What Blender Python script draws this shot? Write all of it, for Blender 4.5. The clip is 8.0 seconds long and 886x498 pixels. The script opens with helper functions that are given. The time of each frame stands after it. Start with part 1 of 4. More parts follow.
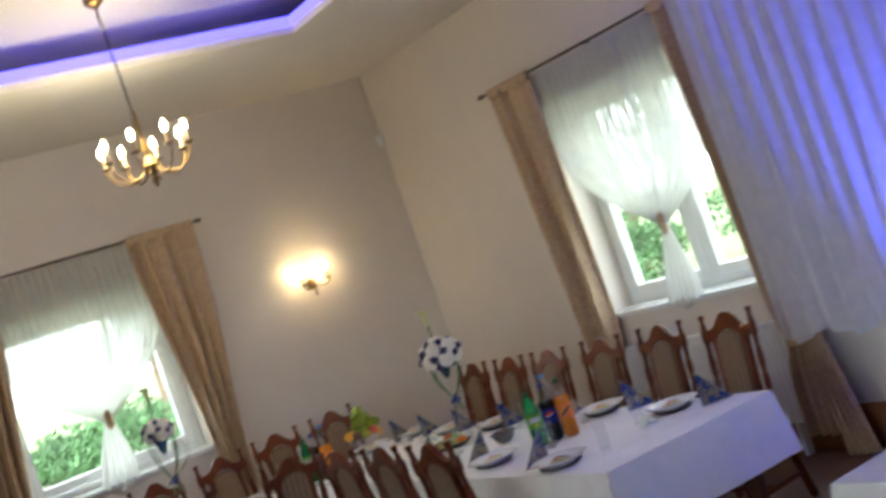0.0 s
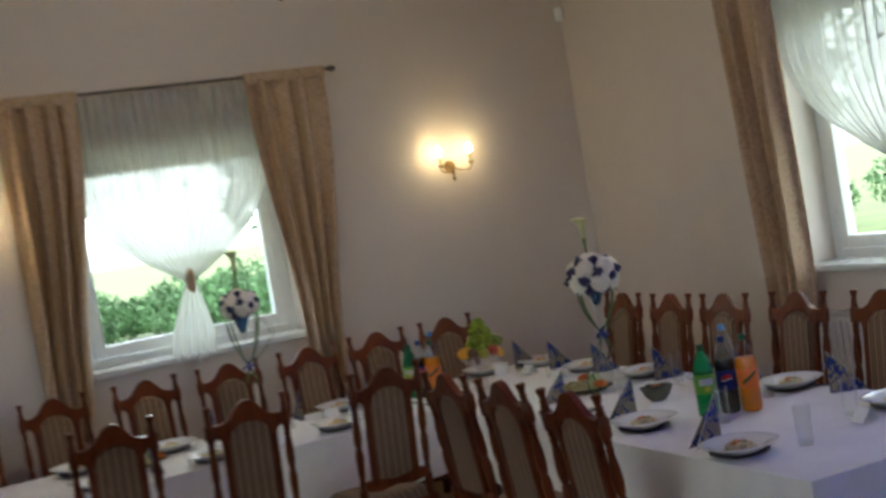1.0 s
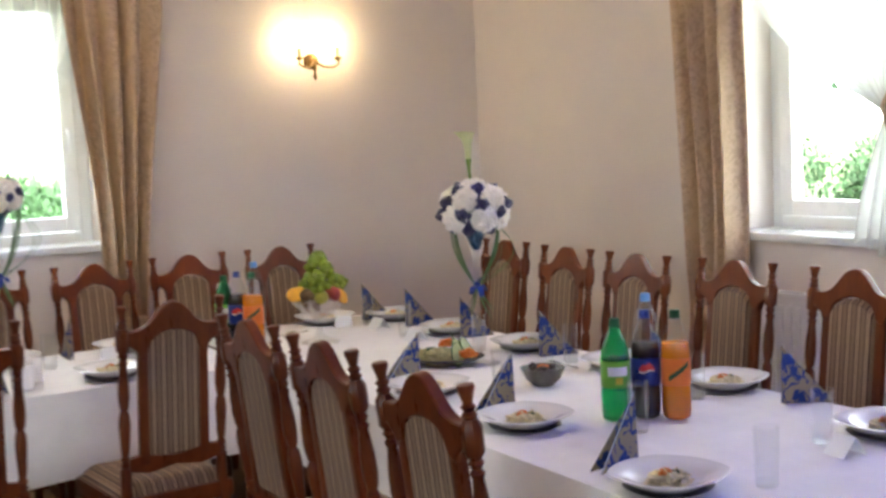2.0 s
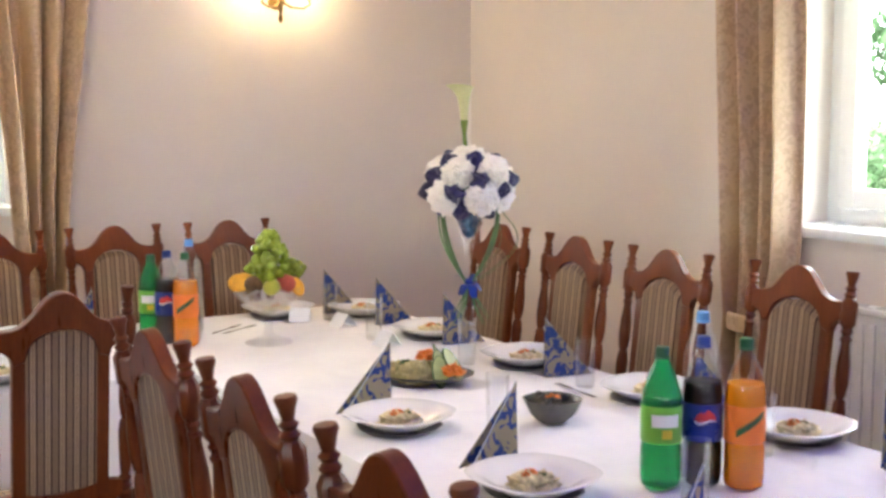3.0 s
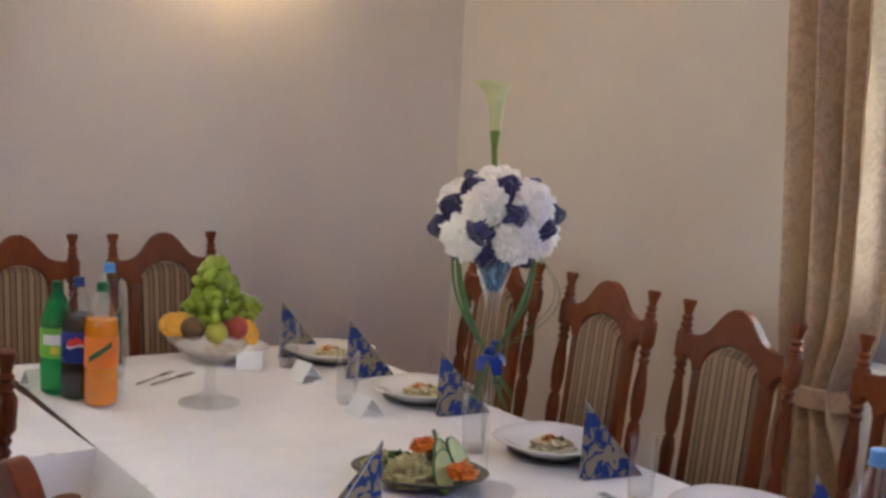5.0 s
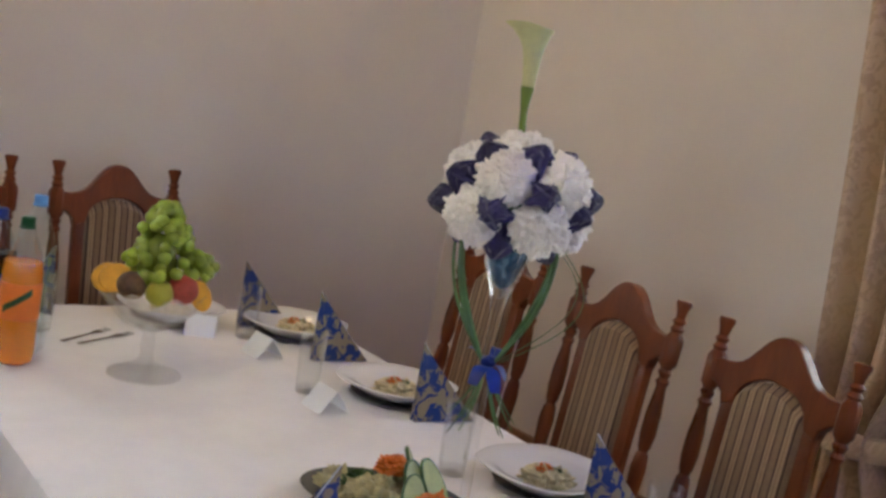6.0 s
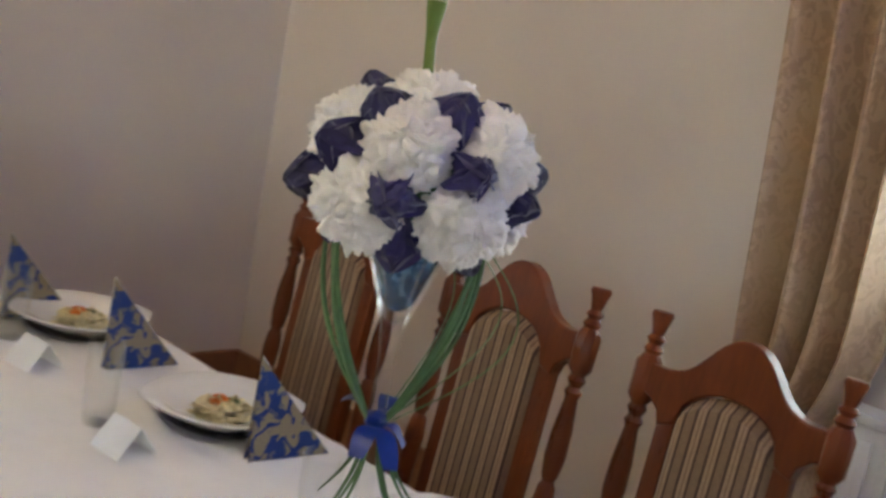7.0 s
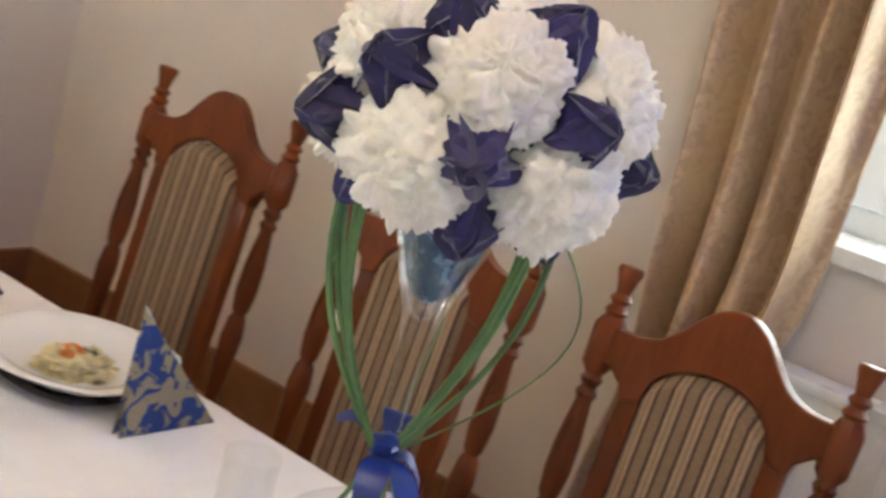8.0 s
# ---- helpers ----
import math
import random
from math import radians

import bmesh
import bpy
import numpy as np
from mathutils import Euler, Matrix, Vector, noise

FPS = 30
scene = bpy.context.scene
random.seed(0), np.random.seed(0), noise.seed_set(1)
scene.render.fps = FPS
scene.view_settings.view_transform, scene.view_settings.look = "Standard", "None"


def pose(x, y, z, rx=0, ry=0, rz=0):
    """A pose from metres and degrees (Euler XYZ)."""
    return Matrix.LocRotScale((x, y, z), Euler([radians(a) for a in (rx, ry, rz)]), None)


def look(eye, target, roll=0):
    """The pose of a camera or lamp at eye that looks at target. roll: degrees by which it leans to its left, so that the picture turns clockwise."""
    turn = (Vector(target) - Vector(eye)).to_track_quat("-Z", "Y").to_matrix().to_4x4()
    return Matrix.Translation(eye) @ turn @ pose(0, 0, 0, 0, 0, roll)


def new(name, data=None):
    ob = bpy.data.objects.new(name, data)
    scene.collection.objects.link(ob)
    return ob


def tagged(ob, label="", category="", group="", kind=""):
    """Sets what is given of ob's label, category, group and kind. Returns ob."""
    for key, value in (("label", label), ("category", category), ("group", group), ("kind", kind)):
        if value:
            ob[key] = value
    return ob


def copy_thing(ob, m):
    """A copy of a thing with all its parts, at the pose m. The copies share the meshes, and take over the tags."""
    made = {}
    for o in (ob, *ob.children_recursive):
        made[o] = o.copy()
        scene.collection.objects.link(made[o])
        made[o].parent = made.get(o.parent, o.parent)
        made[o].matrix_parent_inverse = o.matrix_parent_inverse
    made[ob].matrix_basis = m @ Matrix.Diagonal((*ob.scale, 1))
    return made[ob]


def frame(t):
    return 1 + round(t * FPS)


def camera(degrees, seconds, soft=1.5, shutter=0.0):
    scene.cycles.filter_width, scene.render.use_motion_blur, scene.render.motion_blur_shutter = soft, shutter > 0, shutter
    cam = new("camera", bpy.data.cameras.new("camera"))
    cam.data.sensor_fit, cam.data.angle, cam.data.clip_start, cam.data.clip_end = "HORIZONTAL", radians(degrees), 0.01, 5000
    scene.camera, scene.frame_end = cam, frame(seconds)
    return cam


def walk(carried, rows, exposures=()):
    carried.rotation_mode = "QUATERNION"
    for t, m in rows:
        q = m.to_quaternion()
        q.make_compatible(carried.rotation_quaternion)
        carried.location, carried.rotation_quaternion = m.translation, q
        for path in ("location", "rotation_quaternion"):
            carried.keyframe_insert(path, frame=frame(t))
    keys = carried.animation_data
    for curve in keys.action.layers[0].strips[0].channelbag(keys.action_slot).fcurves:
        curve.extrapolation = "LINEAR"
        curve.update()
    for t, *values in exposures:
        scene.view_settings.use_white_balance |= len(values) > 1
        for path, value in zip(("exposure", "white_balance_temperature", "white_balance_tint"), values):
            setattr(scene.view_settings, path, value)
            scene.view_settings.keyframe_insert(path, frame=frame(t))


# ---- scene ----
cam = camera(40.00, 8.0, soft=3.0, shutter=0.4)
PATH = [
    (0, (2.354, 1.556, 1.924), (3.452, 3.227, 1.942), -19.49),
    (0.5, (2.493, 2.059, 1.893), (3.448, 3.817, 1.862), -15.00),
    (1, (3.039, 2.971, 1.841), (3.922, 4.765, 1.771), -9.49),
    (1.5, (3.494, 3.733, 1.726), (4.482, 5.467, 1.594), -5.55),
    (3, (4.429, 5.269, 1.583), (5.511, 6.936, 1.357), -0.13),
    (3.5, (4.511, 5.534, 1.603), (5.623, 7.187, 1.428), 0.37),
    (4, (4.602, 5.768, 1.592), (5.757, 7.388, 1.389), 2.05),
    (4.5, (4.728, 5.998, 1.610), (5.897, 7.607, 1.400), 1.40),
    (5.8, (5.063, 6.561, 1.593), (6.231, 8.158, 1.306), 8.46),
    (6, (5.134, 6.662, 1.567), (6.315, 8.249, 1.272), 9.55),
    (6.5, (5.226, 6.835, 1.575), (6.455, 8.356, 1.154), 9.25),
    (7, (5.510, 7.312, 1.534), (6.941, 8.661, 1.172), 10.42),
    (7.5, (5.629, 7.618, 1.495), (7.150, 8.835, 1.040), 12.52),
    (8, (5.647, 7.786, 1.477), (7.322, 8.777, 1.015), 16.09),
]
EXPOSURE = [(0, 2.08, 6100, -6), (1.0, 1.48, 6000, -6), (1.7, 2.28, 6100, -1), (2.8, 3.18, 6300, 2), (3.5, 3.13, 6250, 2), (4.0, 2.58, 6200, 2), (6.0, 2.32, 6100, 0), (6.5, 2.22, 6050, -3), (7.5, 2.62, 6300, -3), (8, 2.92, 6400, -2)]
walk(cam, [(t, look(eye, target, roll)) for t, eye, target, roll in PATH], EXPOSURE)

# ---- light ----
world = bpy.data.worlds.new("sky")
scene.world = world
world.use_nodes = True
wn = world.node_tree.nodes
sky = wn.new("ShaderNodeTexSky")
sky.sky_type, sky.sun_disc, sky.sun_elevation, sky.sun_rotation = "NISHITA", False, radians(48), radians(207)
wn["Background"].inputs[1].default_value = 0.42
pale = wn.new("ShaderNodeHueSaturation")
pale.inputs["Saturation"].default_value = 0.1
world.node_tree.links.new(sky.outputs[0], pale.inputs["Color"])
world.node_tree.links.new(pale.outputs[0], wn["Background"].inputs[0])


def lamp(name, kind, energy, colour, m, size=0.1, size_y=None):
    data = bpy.data.lights.new(name, kind)
    data.energy, data.color = energy, colour
    if kind == "AREA":
        data.shape, data.size, data.size_y = "RECTANGLE", size, size_y or size
    elif kind == "SUN":
        data.angle = size
    elif kind == "SPOT":
        data.shadow_soft_size, data.spot_size, data.spot_blend = size, radians(75), 0.9
    else:
        data.shadow_soft_size = size
    ob = new(name, data)
    ob.matrix_world = m
    return ob


CX, CY, CEIL, TRAY = 8.1, 10.65, 3.70, 4.0
lamp("sun", "SUN", 3.0, (1.0, 0.95, 0.88), look((-10, -20, 25), (0, 0, 0)), radians(4))


# ---- materials ----
def material(name, colour, rough=0.6, metal=0.0, noise_scale=0.0, vary=0.12, bump=0.0, bump_scale=60.0, coords="Object", spec=0.5, transmission=0.0, ior=1.45, per_object=0.0, stretch=(1, 1, 1), sheen=0.0):
    m = bpy.data.materials.new(name)
    m.use_nodes = True
    nt = m.node_tree
    n, l = nt.nodes, nt.links
    b = n["Principled BSDF"]
    b.inputs["Base Color"].default_value = (*colour, 1)
    b.inputs["Roughness"].default_value, b.inputs["Metallic"].default_value = rough, metal
    b.inputs["Specular IOR Level"].default_value, b.inputs["IOR"].default_value = spec, ior
    b.inputs["Transmission Weight"].default_value = transmission
    b.inputs["Sheen Weight"].default_value = sheen
    co = n.new("ShaderNodeTexCoord")
    mp = n.new("ShaderNodeMapping")
    mp.inputs["Scale"].default_value = stretch
    l.new(co.outputs[coords], mp.inputs[0])
    if noise_scale:
        t1, t2 = n.new("ShaderNodeTexNoise"), n.new("ShaderNodeTexNoise")
        t1.inputs["Scale"].default_value, t2.inputs["Scale"].default_value = noise_scale, noise_scale * 7
        t1.inputs["Detail"].default_value, t2.inputs["Detail"].default_value = 4, 3
        add = n.new("ShaderNodeMath")
        add.operation = "MULTIPLY_ADD"
        add.inputs[1].default_value = 0.4
        ramp = n.new("ShaderNodeMapRange")
        ramp.inputs[1].default_value, ramp.inputs[2].default_value = 0.45, 0.95
        ramp.inputs[3].default_value, ramp.inputs[4].default_value = 1 - vary, 1 + vary
        l.new(mp.outputs[0], t1.inputs[0]), l.new(mp.outputs[0], t2.inputs[0])
        l.new(t2.outputs[0], add.inputs[0]), l.new(t1.outputs[0], add.inputs[2])
        l.new(add.outputs[0], ramp.inputs[0])
        hsv = n.new("ShaderNodeHueSaturation")
        hsv.inputs["Color"].default_value = (*colour, 1)
        l.new(ramp.outputs[0], hsv.inputs["Value"])
        if per_object:
            oi, r2, mul = n.new("ShaderNodeObjectInfo"), n.new("ShaderNodeMapRange"), n.new("ShaderNodeMath")
            r2.inputs[3].default_value, r2.inputs[4].default_value = 1 - per_object, 1 + per_object
            mul.operation = "MULTIPLY"
            l.new(oi.outputs["Random"], r2.inputs[0]), l.new(r2.outputs[0], mul.inputs[0])
            l.new(ramp.outputs[0], mul.inputs[1]), l.new(mul.outputs[0], hsv.inputs["Value"])
        l.new(hsv.outputs[0], b.inputs["Base Color"])
        rr = n.new("ShaderNodeMapRange")
        rr.inputs[1].default_value, rr.inputs[2].default_value = 0.4, 1.0
        rr.inputs[3].default_value, rr.inputs[4].default_value = max(0.02, rough - 0.08), min(1, rough + 0.08)
        l.new(add.outputs[0], rr.inputs[0]), l.new(rr.outputs[0], b.inputs["Roughness"])
    if bump:
        tb, bp = n.new("ShaderNodeTexNoise"), n.new("ShaderNodeBump")
        tb.inputs["Scale"].default_value, tb.inputs["Detail"].default_value = bump_scale, 5
        bp.inputs["Strength"].default_value, bp.inputs["Distance"].default_value = bump, 0.01
        l.new(mp.outputs[0], tb.inputs[0]), l.new(tb.outputs[0], bp.inputs["Height"]), l.new(bp.outputs[0], b.inputs["Normal"])
    return m


def two_tone(m, colour_a, colour_b, factor_node, socket=0):
    """Lets a texture choose between two colours."""
    n, l = m.node_tree.nodes, m.node_tree.links
    mix = n.new("ShaderNodeMix")
    mix.data_type = "RGBA"
    mix.inputs[6].default_value, mix.inputs[7].default_value = (*colour_a, 1), (*colour_b, 1)
    l.new(factor_node.outputs[socket], mix.inputs[0])
    l.new(mix.outputs[2], n["Principled BSDF"].inputs["Base Color"])
    return m


def stripes():
    """Upholstery: beige and olive-brown stripes with dark lines between them."""
    m = material("striped_upholstery", (0.3, 0.2, 0.12), 0.85, bump=0.35, bump_scale=350, sheen=0.2)
    n, l = m.node_tree.nodes, m.node_tree.links
    co, sep, mul, fr, ramp = n.new("ShaderNodeTexCoord"), n.new("ShaderNodeSeparateXYZ"), n.new("ShaderNodeMath"), n.new("ShaderNodeMath"), n.new("ShaderNodeValToRGB")
    mul.operation, fr.operation = "MULTIPLY_ADD", "FRACT"
    mul.inputs[1].default_value, mul.inputs[2].default_value = 1 / 0.040, 0.36
    l.new(co.outputs["Object"], sep.inputs[0]), l.new(sep.outputs[0], mul.inputs[0])
    l.new(mul.outputs[0], fr.inputs[0]), l.new(fr.outputs[0], ramp.inputs[0])
    ramp.color_ramp.interpolation = "CONSTANT"
    e = ramp.color_ramp.elements
    e[0].position, e[0].color = 0.0, (0.085, 0.04, 0.022, 1)
    e[1].position, e[1].color = 0.14, (0.47, 0.31, 0.185, 1)
    for p, c in ((0.27, (0.31, 0.19, 0.105)), (0.36, (0.47, 0.31, 0.185)), (0.5, (0.085, 0.04, 0.022)), (0.62, (0.29, 0.18, 0.10))):
        k = e.new(p)
        k.color = (*c, 1)
    tn, mx = n.new("ShaderNodeTexNoise"), n.new("ShaderNodeMix")
    tn.inputs["Scale"].default_value = 260
    mx.data_type, mx.blend_type = "RGBA", "MULTIPLY"
    mx.inputs[0].default_value = 0.55
    l.new(co.outputs["Object"], tn.inputs[0])
    l.new(ramp.outputs[0], mx.inputs[6]), l.new(tn.outputs[0], mx.inputs[7])
    gain = n.new("ShaderNodeHueSaturation")
    gain.inputs["Value"].default_value = 1.05
    l.new(mx.outputs[2], gain.inputs["Color"])
    l.new(gain.outputs[0], n["Principled BSDF"].inputs["Base Color"])
    return m


def damask(name, colour_a, colour_b, scale, edge, rough, metal_b=0.0):
    """Cloth or paper with a scrolling two-colour pattern."""
    m = material(name, colour_a, rough, bump=0.25, bump_scale=200)
    n, l = m.node_tree.nodes, m.node_tree.links
    co, t, ramp = n.new("ShaderNodeTexCoord"), n.new("ShaderNodeTexNoise"), n.new("ShaderNodeMapRange")
    t.inputs["Scale"].default_value, t.inputs["Detail"].default_value, t.inputs["Distortion"].default_value = scale, 1.5, 1.6
    ramp.inputs[1].default_value, ramp.inputs[2].default_value = edge - 0.025, edge + 0.025
    l.new(co.outputs["Object"], t.inputs[0]), l.new(t.outputs[0], ramp.inputs[0])
    return two_tone(m, colour_a, colour_b, ramp)


def sheer(name, colour, clear):
    m = bpy.data.materials.new(name)
    m.use_nodes = True
    n, l = m.node_tree.nodes, m.node_tree.links
    n.remove(n["Principled BSDF"])
    out = n["Material Output"]
    d, t, c, a, b2 = n.new("ShaderNodeBsdfDiffuse"), n.new("ShaderNodeBsdfTranslucent"), n.new("ShaderNodeBsdfTransparent"), n.new("ShaderNodeMixShader"), n.new("ShaderNodeMixShader")
    d.inputs[0].default_value = t.inputs[0].default_value = (*colour, 1)
    co, w, r = n.new("ShaderNodeTexCoord"), n.new("ShaderNodeTexNoise"), n.new("ShaderNodeMapRange")
    w.inputs["Scale"].default_value, w.inputs["Detail"].default_value = 14, 3
    r.inputs[3].default_value, r.inputs[4].default_value = clear + 0.1, clear - 0.1
    l.new(co.outputs["Object"], w.inputs[0]), l.new(w.outputs[0], r.inputs[0])
    a.inputs[0].default_value = 0.36
    l.new(d.outputs[0], a.inputs[1]), l.new(t.outputs[0], a.inputs[2])
    l.new(r.outputs[0], b2.inputs[0]), l.new(a.outputs[0], b2.inputs[1]), l.new(c.outputs[0], b2.inputs[2])
    l.new(b2.outputs[0], out.inputs[0])
    return m


def glowing(name, colour, strength):
    m = bpy.data.materials.new(name)
    m.use_nodes = True
    b = m.node_tree.nodes["Principled BSDF"]
    b.inputs["Base Color"].default_value = (*colour, 1)
    b.inputs["Emission Color"].default_value, b.inputs["Emission Strength"].default_value = (*colour, 1), strength
    return m


PAINT = material("wall_paint", (0.775, 0.706, 0.65), 0.75, noise_scale=0.8, vary=0.04, bump=0.12, bump_scale=90)
CEILING = material("ceiling_paint", (0.79, 0.74, 0.69), 0.8, noise_scale=0.6, vary=0.03, bump=0.1, bump_scale=70)
FLOOR = material("floor_wood", (0.17, 0.10, 0.055), 0.35, noise_scale=2.5, vary=0.3, bump=0.1, bump_scale=60, stretch=(1, 8, 1))
SKIRT = material("skirting_wood", (0.24, 0.105, 0.045), 0.4, noise_scale=3, vary=0.3)
WOOD = material("chair_wood", (0.135, 0.032, 0.0075), 0.32, spec=0.28, noise_scale=5, vary=0.4, bump=0.06, bump_scale=60, per_object=0.14, stretch=(3, 3, 0.6))
TABLE_WOOD = material("table_wood", (0.09, 0.035, 0.016), 0.4, noise_scale=4, vary=0.3)
FABRIC = stripes()
CLOTH = material("white_tablecloth", (0.89, 0.87, 0.87), 0.7, noise_scale=2.2, vary=0.07, bump=0.5, bump_scale=6, sheen=0.2)
CURTAIN = damask("gold_brown_damask", (0.60, 0.44, 0.295), (0.49, 0.345, 0.225), 26, 0.52, 0.45)
nt = CURTAIN.node_tree
co, sep, wave, band, mix = (nt.nodes.new(k) for k in ("ShaderNodeTexCoord", "ShaderNodeSeparateXYZ", "ShaderNodeMath", "ShaderNodeMapRange", "ShaderNodeMix"))
wave.operation, mix.data_type = "PINGPONG", "RGBA"
wave.inputs[1].default_value = 0.055
band.inputs[1].default_value, band.inputs[2].default_value, band.inputs[4].default_value = 0.025, 0.050, 0.55
mix.inputs[7].default_value = (0.60, 0.42, 0.23, 1)
old = nt.nodes["Principled BSDF"].inputs["Base Color"].links[0].from_socket
for a, b in ((co.outputs["Object"], sep.inputs[0]), (sep.outputs[0], wave.inputs[0]), (wave.outputs[0], band.inputs[0]), (band.outputs[0], mix.inputs[0]), (old, mix.inputs[6]), (mix.outputs[2], nt.nodes["Principled BSDF"].inputs["Base Color"])):
    nt.links.new(a, b)
VOILE = sheer("white_voile", (0.84, 0.84, 0.81), 0.08)
DRAPE = sheer("white_drape", (0.86, 0.86, 0.9), 0.06)
PVC = material("white_pvc", (0.82, 0.84, 0.85), 0.3, noise_scale=2, vary=0.03)
PANE = material("window_glass", (1, 1, 1), 0.0, transmission=1.0, ior=1.02)


def clear(name, tint, gloss):
    """Thin clear glass: see-through, with gloss that grows towards its edges."""
    m = bpy.data.materials.new(name)
    m.use_nodes = True
    n, l = m.node_tree.nodes, m.node_tree.links
    n.remove(n["Principled BSDF"])
    t, g, mix, f, k = (n.new(q) for q in ("ShaderNodeBsdfTransparent", "ShaderNodeBsdfGlossy", "ShaderNodeMixShader", "ShaderNodeFresnel", "ShaderNodeMapRange"))
    t.inputs[0].default_value, g.inputs[0].default_value, g.inputs["Roughness"].default_value = (*tint, 1), (1, 1, 1, 1), 0.02
    f.inputs["IOR"].default_value = 1.4
    k.inputs[3].default_value, k.inputs[4].default_value = gloss, gloss + 0.22
    tn, bp = n.new("ShaderNodeTexNoise"), n.new("ShaderNodeBump")
    tn.inputs["Scale"].default_value, bp.inputs["Strength"].default_value, bp.inputs["Distance"].default_value = 45, 0.04, 0.01
    l.new(tn.outputs[0], bp.inputs["Height"]), l.new(bp.outputs[0], g.inputs["Normal"])
    l.new(f.outputs[0], k.inputs[0]), l.new(k.outputs[0], mix.inputs[0])
    l.new(t.outputs[0], mix.inputs[1]), l.new(g.outputs[0], mix.inputs[2]), l.new(mix.outputs[0], n["Material Output"].inputs[0])
    return m


GLASS = clear("clear_glass", (0.975, 0.98, 0.98), 0.012)
CRYSTAL = clear("cut_crystal", (0.955, 0.96, 0.96), 0.06)
GEL = material("blue_gel", (0.05, 0.14, 0.26), 0.25, noise_scale=60, vary=0.5, transmission=0.35, bump=0.5, bump_scale=150)
PORCELAIN = material("white_porcelain", (0.84, 0.83, 0.82), 0.12, noise_scale=3, vary=0.02)
CHARGER = material("dark_charger_plate", (0.10, 0.085, 0.08), 0.3, noise_scale=20, vary=0.3)
NAPKIN = damask("blue_gold_napkin", (0.30, 0.25, 0.16), (0.010, 0.038, 0.19), 27, 0.50, 0.75)
NAPKIN_BACK = material("napkin_lining", (0.62, 0.66, 0.72), 0.8, noise_scale=30, vary=0.08)
CARD = material("white_card", (0.86, 0.88, 0.90), 0.7, noise_scale=12, vary=0.03)
WHITE_PETAL = material("white_petal", (0.94, 0.87, 0.77), 0.7, noise_scale=25, vary=0.08, per_object=0.05, sheen=0.3)
WHITE_PETAL.node_tree.nodes["Principled BSDF"].inputs["Subsurface Weight"].default_value = 0.55
WHITE_PETAL.node_tree.nodes["Principled BSDF"].inputs["Subsurface Scale"].default_value = 0.004
WHITE_PETAL.node_tree.nodes["Principled BSDF"].inputs["Subsurface Radius"].default_value = (1, 1, 1)
BLUE_PETAL = material("blue_violet_petal", (0.026, 0.018, 0.10), 0.6, noise_scale=40, vary=0.5, per_object=0.35, sheen=0.4)
RIBBON = material("blue_ribbon", (0.006, 0.028, 0.21), 0.35, noise_scale=30, vary=0.3)
STEM = material("calla_stem", (0.16, 0.24, 0.04), 0.45, noise_scale=20, vary=0.2)
BLADE = material("grass_blade", (0.11, 0.20, 0.075), 0.5, noise_scale=25, vary=0.3, per_object=0.25)
CALLA = material("calla_petal", (0.62, 0.63, 0.32), 0.5, noise_scale=18, vary=0.12)
GRAPE = material("green_grape", (0.25, 0.32, 0.03), 0.22, noise_scale=30, vary=0.15, per_object=0.25)
PEACH = material("red_peach", (0.33, 0.05, 0.03), 0.55, noise_scale=14, vary=0.5)
KIWI = material("brown_kiwi", (0.14, 0.08, 0.035), 0.8, noise_scale=60, vary=0.4, bump=0.3, bump_scale=200)
APPLE = material("yellow_green_apple", (0.42, 0.40, 0.05), 0.35, noise_scale=12, vary=0.2)
ORANGE = material("orange_slice", (0.72, 0.36, 0.02), 0.5, noise_scale=30, vary=0.25)
CARROT = material("grated_carrot", (0.75, 0.20, 0.02), 0.5, noise_scale=60, vary=0.25, bump=0.6, bump_scale=200)
CUCUMBER = material("cucumber_flesh", (0.38, 0.42, 0.16), 0.4, noise_scale=40, vary=0.2)
CUCUMBER_SKIN = material("cucumber_skin", (0.06, 0.13, 0.03), 0.4, noise_scale=40, vary=0.4)
SALAD = material("vegetable_salad", (0.52, 0.47, 0.22), 0.55, noise_scale=60, vary=0.35, bump=0.9, bump_scale=120)
PARSLEY = material("parsley_leaf", (0.04, 0.10, 0.015), 0.5, noise_scale=50, vary=0.4)
DISH = material("smoky_glass_dish", (0.11, 0.11, 0.09), 0.1, noise_scale=10, vary=0.2)
DARK_FOOD = material("dark_olives", (0.025, 0.018, 0.012), 0.35, noise_scale=40, vary=0.4)
FOOD = material("creamed_salad", (0.72, 0.63, 0.38), 0.6, noise_scale=70, vary=0.3, bump=0.8, bump_scale=160)
SILVER = material("steel_cutlery", (0.6, 0.6, 0.6), 0.2, 1.0, noise_scale=20, vary=0.1)
BRASS = material("aged_brass", (0.26, 0.17, 0.07), 0.35, 1.0, noise_scale=12, vary=0.3)
IRON = material("dark_rod_metal", (0.16, 0.14, 0.13), 0.4, 0.9, noise_scale=20, vary=0.2)
CANDLE = material("candle_sleeve", (0.62, 0.52, 0.34), 0.5, noise_scale=20, vary=0.1)
BULB = glowing("lit_bulb", (1.0, 0.78, 0.45), 12.0)
COVE = glowing("blue_led_strip", (0.13, 0.10, 1.0), 0.8)
GREEN_PET = material("green_bottle", (0.03, 0.42, 0.10), 0.08, noise_scale=8, vary=0.1, transmission=0.7)
CLEAR_PET = clear("clear_bottle", (0.95, 0.97, 0.98), 0.03)
COLA = material("cola_drink", (0.012, 0.006, 0.006), 0.08, noise_scale=8, vary=0.2)
ORANGEADE = material("orange_drink", (0.86, 0.27, 0.01), 0.12, noise_scale=8, vary=0.08)
